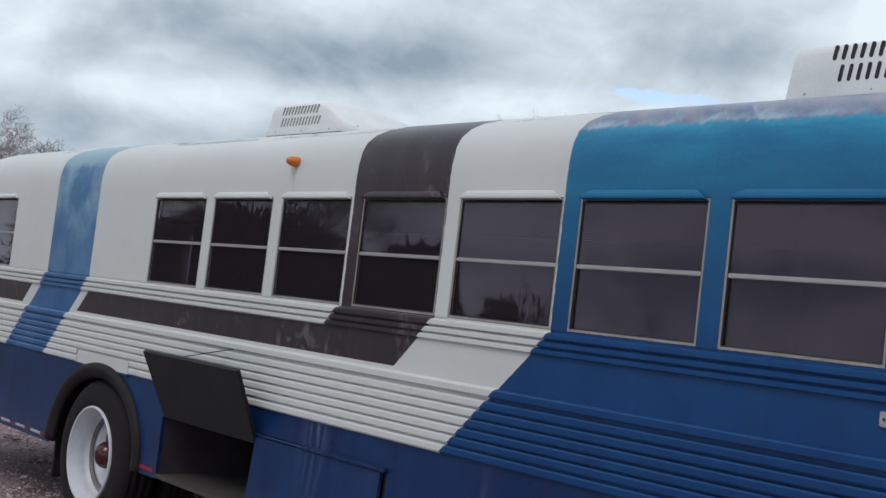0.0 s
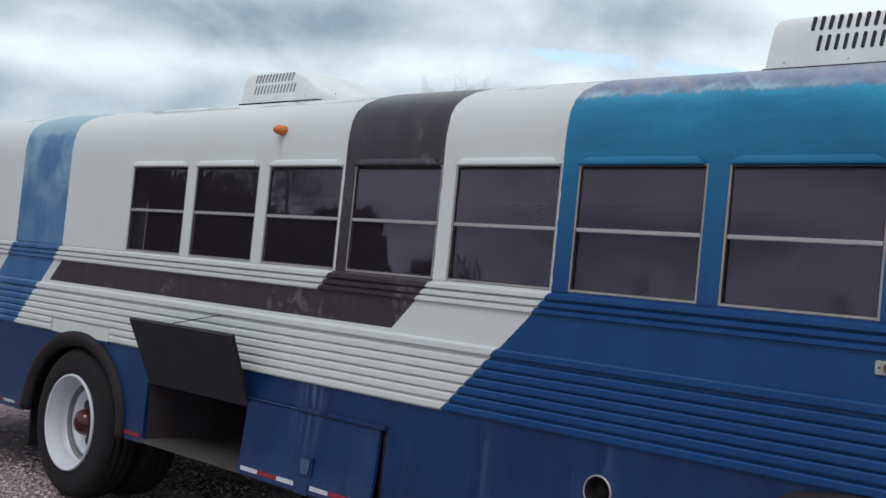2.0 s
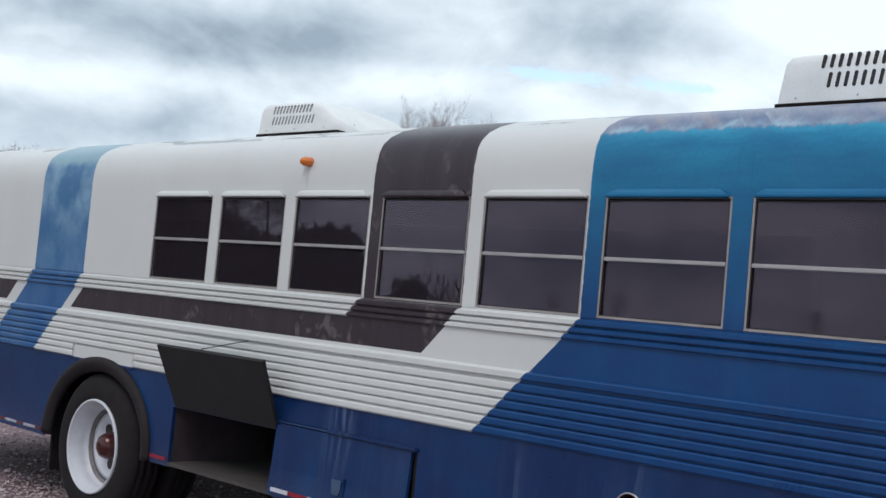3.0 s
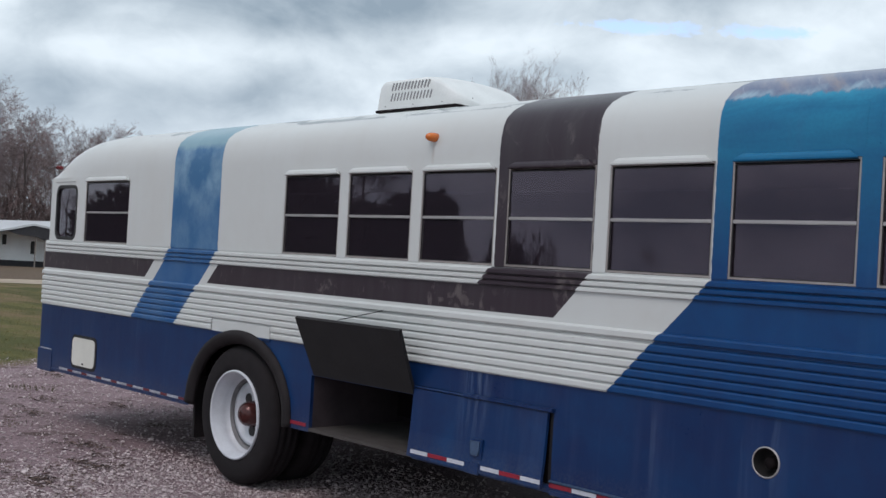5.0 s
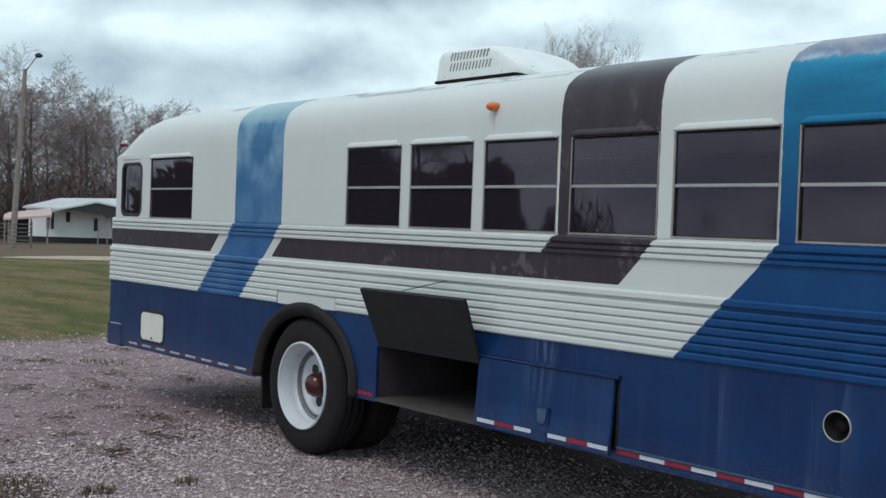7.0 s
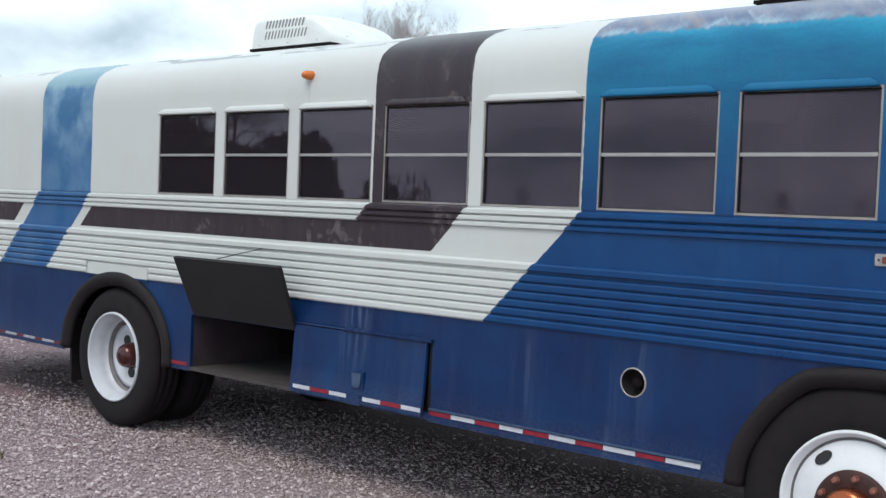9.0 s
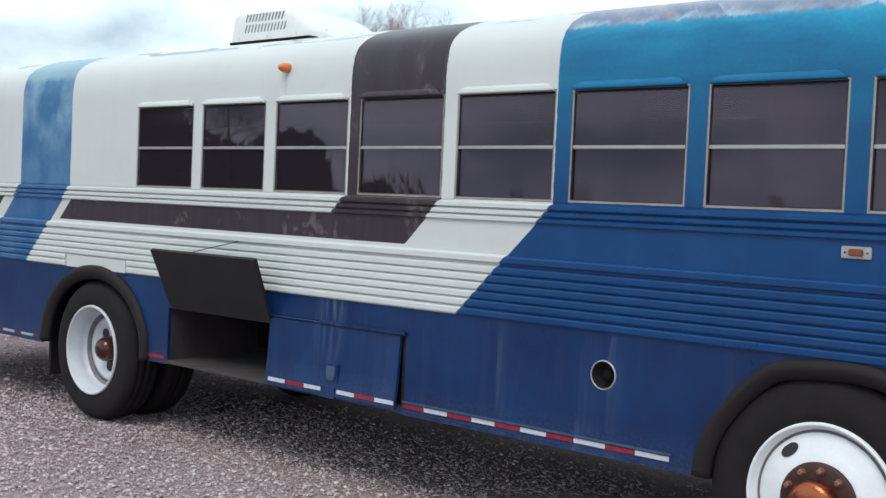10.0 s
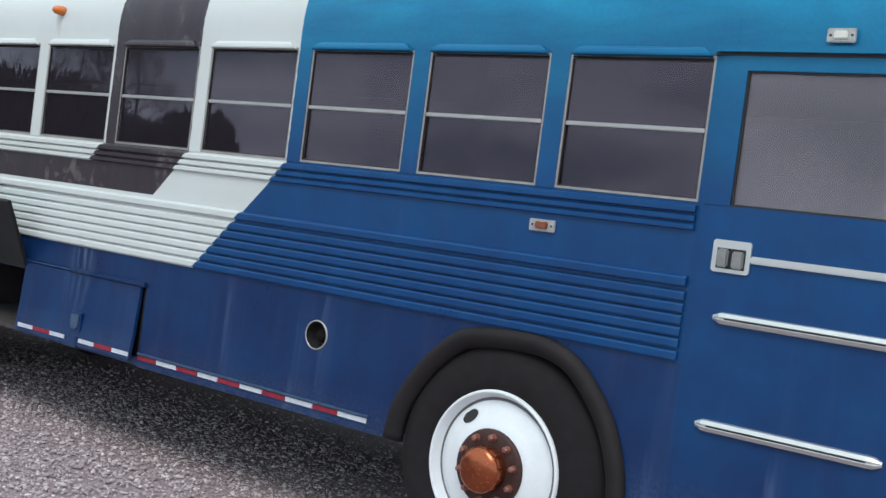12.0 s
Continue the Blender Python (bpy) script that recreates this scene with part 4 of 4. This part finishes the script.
def pebble_material():
    m, t, p = material("limestone_pebbles")
    g = t.nodes.new("ShaderNodeNewGeometry")
    r = Val(t, g.outputs["Random Per Island"])
    c = mix(t, r * r, (0.320, 0.256, 0.260), (0.80, 0.695, 0.695))
    n = noise_of(t, g.outputs["Position"], 90, 3)
    t.links.new(mix(t, n * 0.5, c, (0.27, 0.218, 0.226)), p.inputs["Base Color"])
    p.inputs["Roughness"].default_value = 0.9
    return m


verts, faces = [], []
ico = [(0, 0, 1), (0.89, 0, 0.45), (0.28, 0.85, 0.45), (-0.72, 0.53, 0.45), (-0.72, -0.53, 0.45), (0.28, -0.85, 0.45), (0.72, 0.53, -0.3), (-0.28, 0.85, -0.3), (-0.89, 0, -0.3), (-0.28, -0.85, -0.3), (0.72, -0.53, -0.3)]
ico_f = [(0, 1, 2), (0, 2, 3), (0, 3, 4), (0, 4, 5), (0, 5, 1), (1, 6, 2), (2, 7, 3), (3, 8, 4), (4, 9, 5), (5, 10, 1), (2, 6, 7), (3, 7, 8), (4, 8, 9), (5, 9, 10), (1, 10, 6)]


def scatter_stones(count, x0, x1, y0, y1, small, large):
    for _ in range(count):
        x, y = rng.uniform(x0, x1) + rng.gauss(0, 0.3), rng.uniform(y0, y1) + rng.gauss(0, 0.3)
        s = small + (large - small) * rng.random() ** 5
        a, sx, sy, sz = rng.uniform(0, 6.28), s * rng.uniform(0.7, 1.2), s * rng.uniform(0.6, 1.0), s * rng.uniform(0.4, 0.75)
        b = len(verts)
        for vx, vy, vz in ico:
            j = rng.uniform(0.8, 1.2)
            px, py = vx * sx * j, vy * sy * j
            verts.append((x + px * math.cos(a) - py * math.sin(a), y + px * math.sin(a) + py * math.cos(a), vz * sz * j - 0.079))
        faces.extend([tuple(b + i for i in f) for f in ico_f])


scatter_stones(56000, -5.2, 1.2, -2.7, 1.4, 0.006, 0.019)
scatter_stones(20000, -12.3, -4.5, -3.2, 2.6, 0.005, 0.021)
scatter_stones(170, -9.5, 0.5, -3.2, 0.3, 0.012, 0.034)
me = bpy.data.meshes.new("gravel")
me.from_pydata(verts, [], faces)
me.materials.append(pebble_material())
tagged(new("gravel", me), "loose pale limestone gravel lying on the lot", "gravel", kind="stuff")


# tufts: grass past the lot, dead weeds on it
def blade_field(name, spots, mat, label, category):
    verts, faces = [], []
    for x, y, n, r, h in spots:
        for _ in range(n):
            a, d = rng.uniform(0, 6.28), r * math.sqrt(rng.random())
            bx, by, w = x + d * math.cos(a), y + d * math.sin(a), h * rng.uniform(0.08, 0.16)
            la, lh = rng.uniform(0, 6.28), h * rng.uniform(0.5, 1.1)
            lx, ly = math.cos(la) * lh * rng.uniform(0.2, 0.9), math.sin(la) * lh * rng.uniform(0.2, 0.9)
            b = len(verts)
            px, py = -math.sin(la) * w, math.cos(la) * w
            verts.extend([(bx - px, by - py, -0.09), (bx + px, by + py, -0.09), (bx + lx * 0.5 + px * 0.6, by + ly * 0.5 + py * 0.6, lh * 0.65 - 0.08), (bx + lx * 0.5 - px * 0.6, by + ly * 0.5 - py * 0.6, lh * 0.65 - 0.08), (bx + lx, by + ly, lh - 0.08)])
            faces.extend([(b, b + 1, b + 2, b + 3), (b + 3, b + 2, b + 4)])
    me = bpy.data.meshes.new(name)
    me.from_pydata(verts, [], faces)
    me.materials.append(mat)
    return tagged(new(name, me), label, category, kind="stuff")


def blades(name, a, b):
    m, t, p = material(name)
    g = t.nodes.new("ShaderNodeNewGeometry")
    t.links.new(mix(t, Val(t, g.outputs["Random Per Island"]), a, b), p.inputs["Base Color"])
    p.inputs["Roughness"].default_value = 0.8
    return m


GRASS = blades("grass_blades", (0.080, 0.086, 0.022), (0.22, 0.180, 0.075))
WEEDS = blades("dead_weed_blades", (0.045, 0.030, 0.026), (0.15, 0.098, 0.080))
spots = []
for _ in range(5200):
    x = -11.95 - 20 * rng.random() ** 1.7
    spots.append((x, rng.uniform(-5, 13), 6, 0.22, rng.uniform(0.016, 0.036)))
blade_field("grass", spots, GRASS, "patchy green and straw-coloured spring grass", "grass")


# dry leaf and weed litter lying flat in drifts
verts, faces = [], []
for x, y, n in ((-6.2, -0.9, 60), (-7.4, -1.3, 60), (-7.9, -0.6, 80), (-9.3, -0.9, 60), (-9.9, 0.3, 70), (-8.6, 0.6, 80), (-6.9, -1.9, 90), (-5.4, -1.6, 70), (-10.6, 1.6, 80), (-7.7, 0.1, 90), (-5.9, -0.2, 120), (-4.9, -2.1, 160), (-4.7, -1.1, 130), (-3.8, -2.2, 220), (-7.85, 1.08, 90), (-5.1, -0.55, 90)):
    for _ in range(n):
        d, a = abs(rng.gauss(0, 0.20)), rng.uniform(0, 6.28)
        cx, cy = x + d * math.cos(a) * 1.6, y + d * math.sin(a)
        la, ln, w = rng.uniform(0, 6.28), rng.uniform(0.015, 0.05), rng.uniform(0.004, 0.012)
        ux, uy = math.cos(la) * ln, math.sin(la) * ln
        z0, z1 = -0.077 + rng.uniform(0, 0.006), -0.077 + rng.uniform(0.004, 0.022)
        b = len(verts)
        verts.extend([(cx - ux, cy - uy, z0), (cx - uy / ln * w, cy + ux / ln * w, z1), (cx + ux, cy + uy, z0 + 0.004), (cx + uy / ln * w, cy - ux / ln * w, z1 - 0.004)])
        faces.append((b, b + 1, b + 2, b + 3))
me = bpy.data.meshes.new("leaf_litter")
me.from_pydata(verts, [], faces)
me.materials.append(WEEDS)
tagged(new("leaf_litter", me), "dry brown weeds and leaf litter drifted over the gravel", "litter", kind="stuff")

# weed tufts standing in the gravel
tufts = [(-3.58, -1.09, 70, 0.07, 0.045), (-3.60, -1.66, 90, 0.10, 0.05), (-4.04, -2.02, 260, 0.26, 0.035), (-4.63, -2.31, 240, 0.28, 0.03), (-5.35, -1.88, 90, 0.15, 0.03), (-9.63, 0.79, 60, 0.16, 0.035),
         (-5.49, -1.16, 40, 0.14, 0.02), (-4.69, -0.62, 50, 0.20, 0.02), (-9.94, 0.03, 60, 0.22, 0.03), (-9.37, 0.87, 50, 0.20, 0.03), (-7.17, -0.31, 50, 0.20, 0.025), (-2.9, -1.7, 60, 0.12, 0.025)]
blade_field("weeds", tufts, blades("weed_blades", (0.045, 0.042, 0.022), (0.150, 0.115, 0.070)), "dark olive and brown weed tufts in the gravel", "weeds")

# pale dirt road across the field
ROADM = plain("pale_dirt", (0.36, 0.29, 0.22), 0.95, 0, 0.25, 0.8)
bm = bmesh.new()
edge_a, edge_b = [], []
for i in range(41):
    y = 10.6 + i * 1.9
    c = -43.0 + 0.8 * math.sin(y * 0.06) - 0.10 * (y - 12)
    w = (3.2 + 0.7 * noise.noise((y * 0.5, 0, 0))) * min(1.0, 0.15 + 0.55 * i)
    edge_a.append(bm.verts.new((c - w, y, fall(c - w) - 0.066)))
    edge_b.append(bm.verts.new((c + w, y, fall(c + w) - 0.066)))
for i in range(40):
    bm.faces.new((edge_a[i], edge_b[i], edge_b[i + 1], edge_a[i + 1]))
tagged(part("road", bm, ROADM, None), "pale dirt road crossing the grass", "road", kind="structure")

# ---- distance ----
SIDING = plain("white_siding", (0.80, 0.81, 0.82), 0.6, 0, 0.12, 0.6)
TIN = plain("pale_tin_roof", (0.60, 0.62, 0.64), 0.45, 0.2, 0.12, 0.4)
PINK = plain("faded_pink_awning", (0.50, 0.38, 0.36), 0.7, 0, 0.12, 0.4)
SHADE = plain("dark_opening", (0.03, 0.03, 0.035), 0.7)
WOOD = plain("grey_weathered_wood", (0.23, 0.20, 0.185), 0.85, 0, 0.3, 3)
STEEL = plain("galvanised_steel", (0.15, 0.14, 0.14), 0.5, 0.5, 0.2, 3)


def place_at(az, dist):
    a = radians(az)
    x = 3.09 - dist * math.sin(a)
    return Vector((x, -4.49 + dist * math.cos(a), fall(x) - 0.075))


# mobile home past the rear of the bus
home = thing("mobile_home", place_at(68.7, 96.0), label="white mobile home with a low pale roof and a gabled carport", category="house")
home.rotation_euler = (0, 0, radians(68.7))


def hp(name, bm, mat, label="", parent=None):
    return part(name, bm, mat, parent or home, label)


hp("wall", boxed(-3.25, 11.0, 0.0, 5.0, 0.45, 2.62), SIDING)
hp("plinth", boxed(-3.15, 10.9, 0.1, 4.9, -0.05, 0.45), SHADE)
bm = bmesh.new()
loft(bm, [[(-3.5, -0.3, 2.62), (11.2, -0.3, 2.75), (11.2, 5.3, 2.75), (-3.5, 5.3, 2.62)], [(-3.45, -0.3, 2.78), (11.2, -0.3, 2.9), (11.2, 5.3, 2.9), (-3.45, 5.3, 2.78)],
          [(-0.8, 2.2, 3.55), (11.2, 2.2, 3.95), (11.2, 2.8, 3.95), (-0.8, 2.8, 3.55)]])
hp("roof", bm, TIN, "pale metal hipped roof")
for x0, x1, z0, z1 in ((-1.72, -1.47, 1.05, 2.35), (-1.38, -1.15, 1.05, 2.35), (-0.26, 0.05, 1.65, 2.42), (1.85, 2.15, 1.0, 2.0), (3.3, 3.75, 0.5, 2.0)):
    w = hp("window", boxed(x0 - 0.06, x1 + 0.06, -0.05, 0.0, z0 - 0.06, z1 + 0.06), SIDING)
    part("pane", boxed(x0, x1, -0.07, -0.04, z0, z1), SHADE, w)
bm = bmesh.new()
prism(bm, [(-1.9, 2.28), (-1.9, 2.40), (1.95, 3.38), (4.3, 2.95), (8.0, 2.3), (8.0, 2.15), (4.3, 2.82), (1.95, 3.24)], -2.4, -0.32)
hp("carport_roof", bm, TIN)
# shade under the carport roof, built as a dark sheet
bm = bmesh.new()
prism(bm, [(0.0, 2.72), (1.95, 3.22), (4.3, 2.80), (8.0, 2.13), (8.0, 1.75), (3.6, 2.25), (2.8, 2.10), (2.2, 2.35), (1.0, 2.45)], -2.3, -2.2)
hp("carport_shade", bm, SHADE, "dark sheet standing for the shade under the carport roof")
for px in (2.15, 2.85, 3.75, 6.2):
    hp("porch_post", boxed(px - 0.05, px + 0.05, -2.18, -2.08, -0.05, 2.4), WOOD)

# awning-roofed shed beside it
shed = thing("open_shed", place_at(70.5, 90.0), label="small open shed with a faded pink sloping roof", category="shed")
shed.rotation_euler = (0, 0, radians(70.5))
bm = bmesh.new()
loft(bm, [[(-1.72, -1.8, 1.62), (1.55, -1.8, 1.95), (1.55, 1.8, 2.45), (-1.72, 1.8, 2.05)], [(-1.72, -1.8, 1.78), (1.55, -1.8, 2.12), (1.55, 1.8, 2.62), (-1.40, 1.8, 2.22)]])
part("roof", bm, PINK, shed)
for px in (-1.62, -1.35, 0.15, 1.3):
    part("post", boxed(px - 0.06, px + 0.06, -1.7, -1.55, 0.0, 1.8), WOOD, shed)
part("back_wall", boxed(-1.5, 0.0, 1.4, 1.5, 0.0, 2.0), SHADE, shed)

# pipe fence
fence = thing("pipe_fence", place_at(74.0, 68.0), label="grey steel pipe fence panels along the field", category="fence")
fence.rotation_euler = (0, 0, radians(70))
for i in range(8):
    part("post", tube(bmesh.new(), (-9 + i * 1.9, 0, 0), (-9 + i * 1.9, 0, 1.5), 0.05, 0.05, 6), STEEL, fence)
for i in range(6):
    part("rail", tube(bmesh.new(), (-9, 0, 0.25 + i * 0.22), (4.3, 0, 0.25 + i * 0.22), 0.028, 0.028, 6), STEEL, fence)

# yard-light pole
pole = thing("utility_pole", place_at(71.2, 70.0), label="tall weathered wooden pole with a yard light on an arm", category="pole")
pole.rotation_euler = (0, 0, radians(71.2))
part("pole", tube(bmesh.new(), (0.0, 0, -0.2), (0.42, 0, 10.15), 0.19, 0.11, 10), WOOD, pole)
part("arm", tube(bmesh.new(), (0.42, 0, 10.0), (1.05, 0.0, 10.95), 0.035, 0.03, 6), STEEL, pole)
lamp_bm = bmesh.new()
loft(lamp_bm, [[(1.12 + r * math.cos(i * 0.628), r * math.sin(i * 0.628), z) for i in range(10)] for r, z in ((0.08, 11.12), (0.20, 11.04), (0.22, 10.92), (0.12, 10.86))])
part("lamp_head", lamp_bm, SHADE, pole)

# ---- bare trees ----
BARK = plain("grey_bark", (0.105, 0.087, 0.082), 0.9, 0, 0.35, 0.9)
TWIG = plain("brown_twigs", (0.235, 0.182, 0.180), 0.9, 0, 0.35, 0.5)


class Growth:
    def __init__(self):
        self.v, self.f = [], []

    def limb(self, a, b, ra, rb, seg):
        d = (b - a).normalized()
        s = d.orthogonal().normalized()
        w = d.cross(s)
        base = len(self.v)
        for p, r in ((a, ra), (b, rb)):
            for i in range(seg):
                q = 2 * math.pi * i / seg
                self.v.append(p + (s * math.cos(q) + w * math.sin(q)) * r)
        for i in range(seg):
            j = (i + 1) % seg
            self.f.append((base + i, base + j, base + seg + j, base + seg + i))

    def mesh(self, name, mat):
        me = bpy.data.meshes.new(name)
        me.from_pydata([tuple(p) for p in self.v], [], self.f)
        me.materials.append(mat)
        return me


def bare_tree(height, spread, seed, place, label, levels=4, twig=0.010, bias=0.06, top=0.74):
    """A leader that runs to the top, limbs from a third of its height up, and ever finer twigs."""
    r = random.Random(seed)
    wood, fine = Growth(), Growth()

    def branch(p, d, length, rad, level):
        steps = 4 if level < 2 else 3
        for i in range(steps):
            d = (d + Vector((r.gauss(0, 0.16), r.gauss(0, 0.16), bias + r.gauss(0, 0.08)))).normalized()
            q = p + d * (length / steps)
            r2 = max(twig, rad * 0.74)
            (wood if level < 2 else fine).limb(p, q, rad, r2, 5 if level < 2 else 3)
            if level < levels:
                for _ in range(2 if level > 1 else (1 if i == 0 else 2)):
                    o = Vector((r.gauss(0, 1), r.gauss(0, 1), r.gauss(0.2, 0.5)))
                    o = (o - d * o.dot(d)).normalized()
                    nd = (d * 0.75 + o * r.uniform(0.5, 1.0) * spread).normalized()
                    branch(q, nd, length * r.uniform(0.38, 0.62), max(twig, r2 * r.uniform(0.36, 0.56)), level + 1)
            p, rad = q, r2

    p, d = Vector((0, 0, -0.2)), Vector((r.gauss(0, 0.03), r.gauss(0, 0.03), 1)).normalized()
    n, rad = 11, height * 0.019
    for i in range(n):
        d = (d + Vector((r.gauss(0, 0.06), r.gauss(0, 0.06), 0.06))).normalized()
        q = p + d * (height * top / n)
        r2 = max(twig * 2, rad * 0.87)
        wood.limb(p, q, rad, r2, 7)
        if i >= 5:
            for _ in range(2):
                a = r.uniform(0, 6.28)
                rise = r.uniform(0.3, 1.0) + 0.10 * max(0, i - 6)
                nd = Vector((math.cos(a), math.sin(a), rise)).normalized()
                branch(q, nd, height * r.uniform(0.18, 0.27) * spread * (1.02 - 0.020 * i), r2 * r.uniform(0.34, 0.5), 1)
        p, rad = q, r2
    t = thing("tree", place, label=label, category="tree", group="bare trees at the edge of the field")
    for nm, g, mat in (("trunk", wood, BARK), ("crown", fine, TWIG)):
        ob = new(nm, g.mesh(nm, mat))
        ob.parent = t
    return t



kinds = [bare_tree(15.9, 1.0, 20 + s, place_at(76 - 2.6 * s, 112 + 3 * s), "tall leafless tree with grey-brown twigs behind the field", twig=0.0095, bias=0.02) for s in range(4)]
for i in range(42):
    az = 82.5 - i * 0.45 + rng.uniform(-0.3, 0.3)
    dist = rng.uniform(104, 140)
    k = kinds[i % 4]
    s = rng.uniform(0.80, 1.02) * (1 - 0.06 * max(0, (70 - az) / 5))
    base_s = k.scale[0]
    c = copy_thing(k, Matrix.Identity(4))
    c.location, c.rotation_euler = place_at(az, dist), (0, 0, rng.uniform(0, 6.28))
    c.scale = (base_s * s * 1.1, base_s * s * 1.1, base_s * s)
# lone trees whose tops show over the bus roof
for az, dist, h, seed in ((44.3, 60.0, 11.1, 51), (45.1, 66.0, 12.1, 52), (43.4, 64.0, 11.2, 53), (44.6, 62.0, 11.2, 54), (44.9, 70.0, 12.6, 55), (43.9, 63.0, 11.5, 56)):
    bare_tree(h * 1.10, 0.9, seed, place_at(az, dist), "leafless tree whose crown shows over the bus roof", levels=4, twig=0.0030, bias=0.20)


def across(az, dist):
    """A place across the road behind the lot."""
    return Vector((3.1 - dist * math.sin(radians(az)), 3.5 + dist * math.cos(radians(az)), -0.09))


# thicket at the foot of the trees: short twigs strewn through a mounded volume
STEMS = blades("thicket_stems", (0.070, 0.046, 0.044), (0.165, 0.112, 0.105))


def thicket(name, count, az0, az1, near, far, base, swell, ripple, stout, label):
    verts, faces = [], []
    for _ in range(count):
        az, dist = rng.uniform(az0, az1), rng.uniform(near, far)
        c = place_at(az, dist)
        top = base + swell * noise.noise((az * 0.55 / stout ** 0.9, dist * 0.12, 4.0)) + ripple * noise.noise((az * 2.1 / stout ** 0.7, dist * 0.3, 8.0))
        z = c.z - 0.03 + max(0.8, top) * rng.random() ** 1.25
        ln, w = rng.uniform(0.5, 1.9), rng.uniform(0.018, 0.055) * stout
        d = Vector((rng.gauss(0, 0.7), rng.gauss(0, 0.7), rng.uniform(0.1, 1.0))).normalized() * ln
        a = rng.uniform(0, 6.28)
        px, py = math.cos(a) * w, math.sin(a) * w
        b = len(verts)
        verts.extend([(c.x - px, c.y - py, z), (c.x + px, c.y + py, z), (c.x + d.x, c.y + d.y, z + d.z)])
        faces.append((b, b + 1, b + 2))
    me = bpy.data.meshes.new(name)
    me.from_pydata(verts, [], faces)
    me.materials.append(STEMS)
    tagged(new(name, me), label, "undergrowth", kind="stuff")


thicket("thicket", 78000, 62.0, 82.0, 100, 128, 5.6, 2.8, 1.6, 1.0, "brown leafless undergrowth below the trees")

# wooded skyline behind the camera, seen only in the glass
for i in range(16):
    az = 98.5 + i * 1.25 + rng.uniform(-0.6, 0.6)
    c = copy_thing(kinds[i % 4], Matrix.Identity(4))
    s = rng.uniform(0.40, 0.62)
    c.location, c.rotation_euler, c.scale = place_at(az, rng.uniform(95, 120)), (0, 0, rng.uniform(0, 6.28)), (s, s, s)
for i in range(22):
    az = 140 + i * 6.0 + rng.uniform(-2, 2)
    c = copy_thing(kinds[i % 4], Matrix.Identity(4))
    c.location, c.rotation_euler, c.scale = place_at(az, rng.uniform(240, 300)), (0, 0, rng.uniform(0, 6.28)), (0.7, 0.7, 0.6)
for az, s in ((117.4, 0.60), (119.6, 0.72), (124.2, 0.74), (125.8, 0.66), (127.3, 0.72)):
    c = copy_thing(kinds[int(az) % 4], Matrix.Identity(4))
    c.location, c.rotation_euler, c.scale = across(az, 71.0), (0, 0, az), (s, s, s)


def cedar(az, dist, height, radius, count, seed):
    """A dense rounded evergreen: a short trunk and a dome of small dark sprays."""
    r = random.Random(seed)
    t = thing("tree", across(az, dist), label="dense dark evergreen tree with a rounded crown", category="tree")
    wood, spray = Growth(), Growth()
    wood.limb(Vector((0, 0, -0.1)), Vector((0, 0, height * 0.6)), radius * 0.09, radius * 0.03, 7)
    for _ in range(count):
        d = Vector((r.gauss(0, 1), r.gauss(0, 1), r.gauss(0, 1))).normalized()
        k = (0.86 + 0.26 * noise.noise(d * 3.6 + Vector((seed, 0, 0)))) * r.random() ** 0.3
        p = Vector((d.x * radius * k, d.y * radius * k, height * 0.42 + d.z * height * 0.58 * k))
        spray.limb(p, p + (d + Vector((0, 0, r.uniform(-0.2, 0.8)))).normalized() * min(0.5, radius * 0.14), min(0.12, radius * 0.035), 0.002, 3)
    for nm, g, mat in (("trunk", wood, BARK), ("crown", spray, CEDAR)):
        new(nm, g.mesh(nm, mat)).parent = t


CEDAR = plain("dark_cedar_sprays", (0.050, 0.047, 0.038), 0.9, 0, 0.4, 0.8)
cedar(130.2, 70.0, 6.4, 3.0, 7000, 3)
cedar(134.6, 70.0, 3.6, 1.5, 3000, 4)
cedar(122.0, 74.0, 7.6, 7.5, 14000, 5)
cedar(117.6, 78.0, 5.8, 6.0, 9000, 6)
cedar(127.2, 76.0, 5.4, 6.5, 11000, 7)
thicket("thicket", 15000, 97.0, 134.0, 92, 112, 2.4, 5.5, 2.2, 2.0, "leafless scrub in clumps across the road behind the lot")
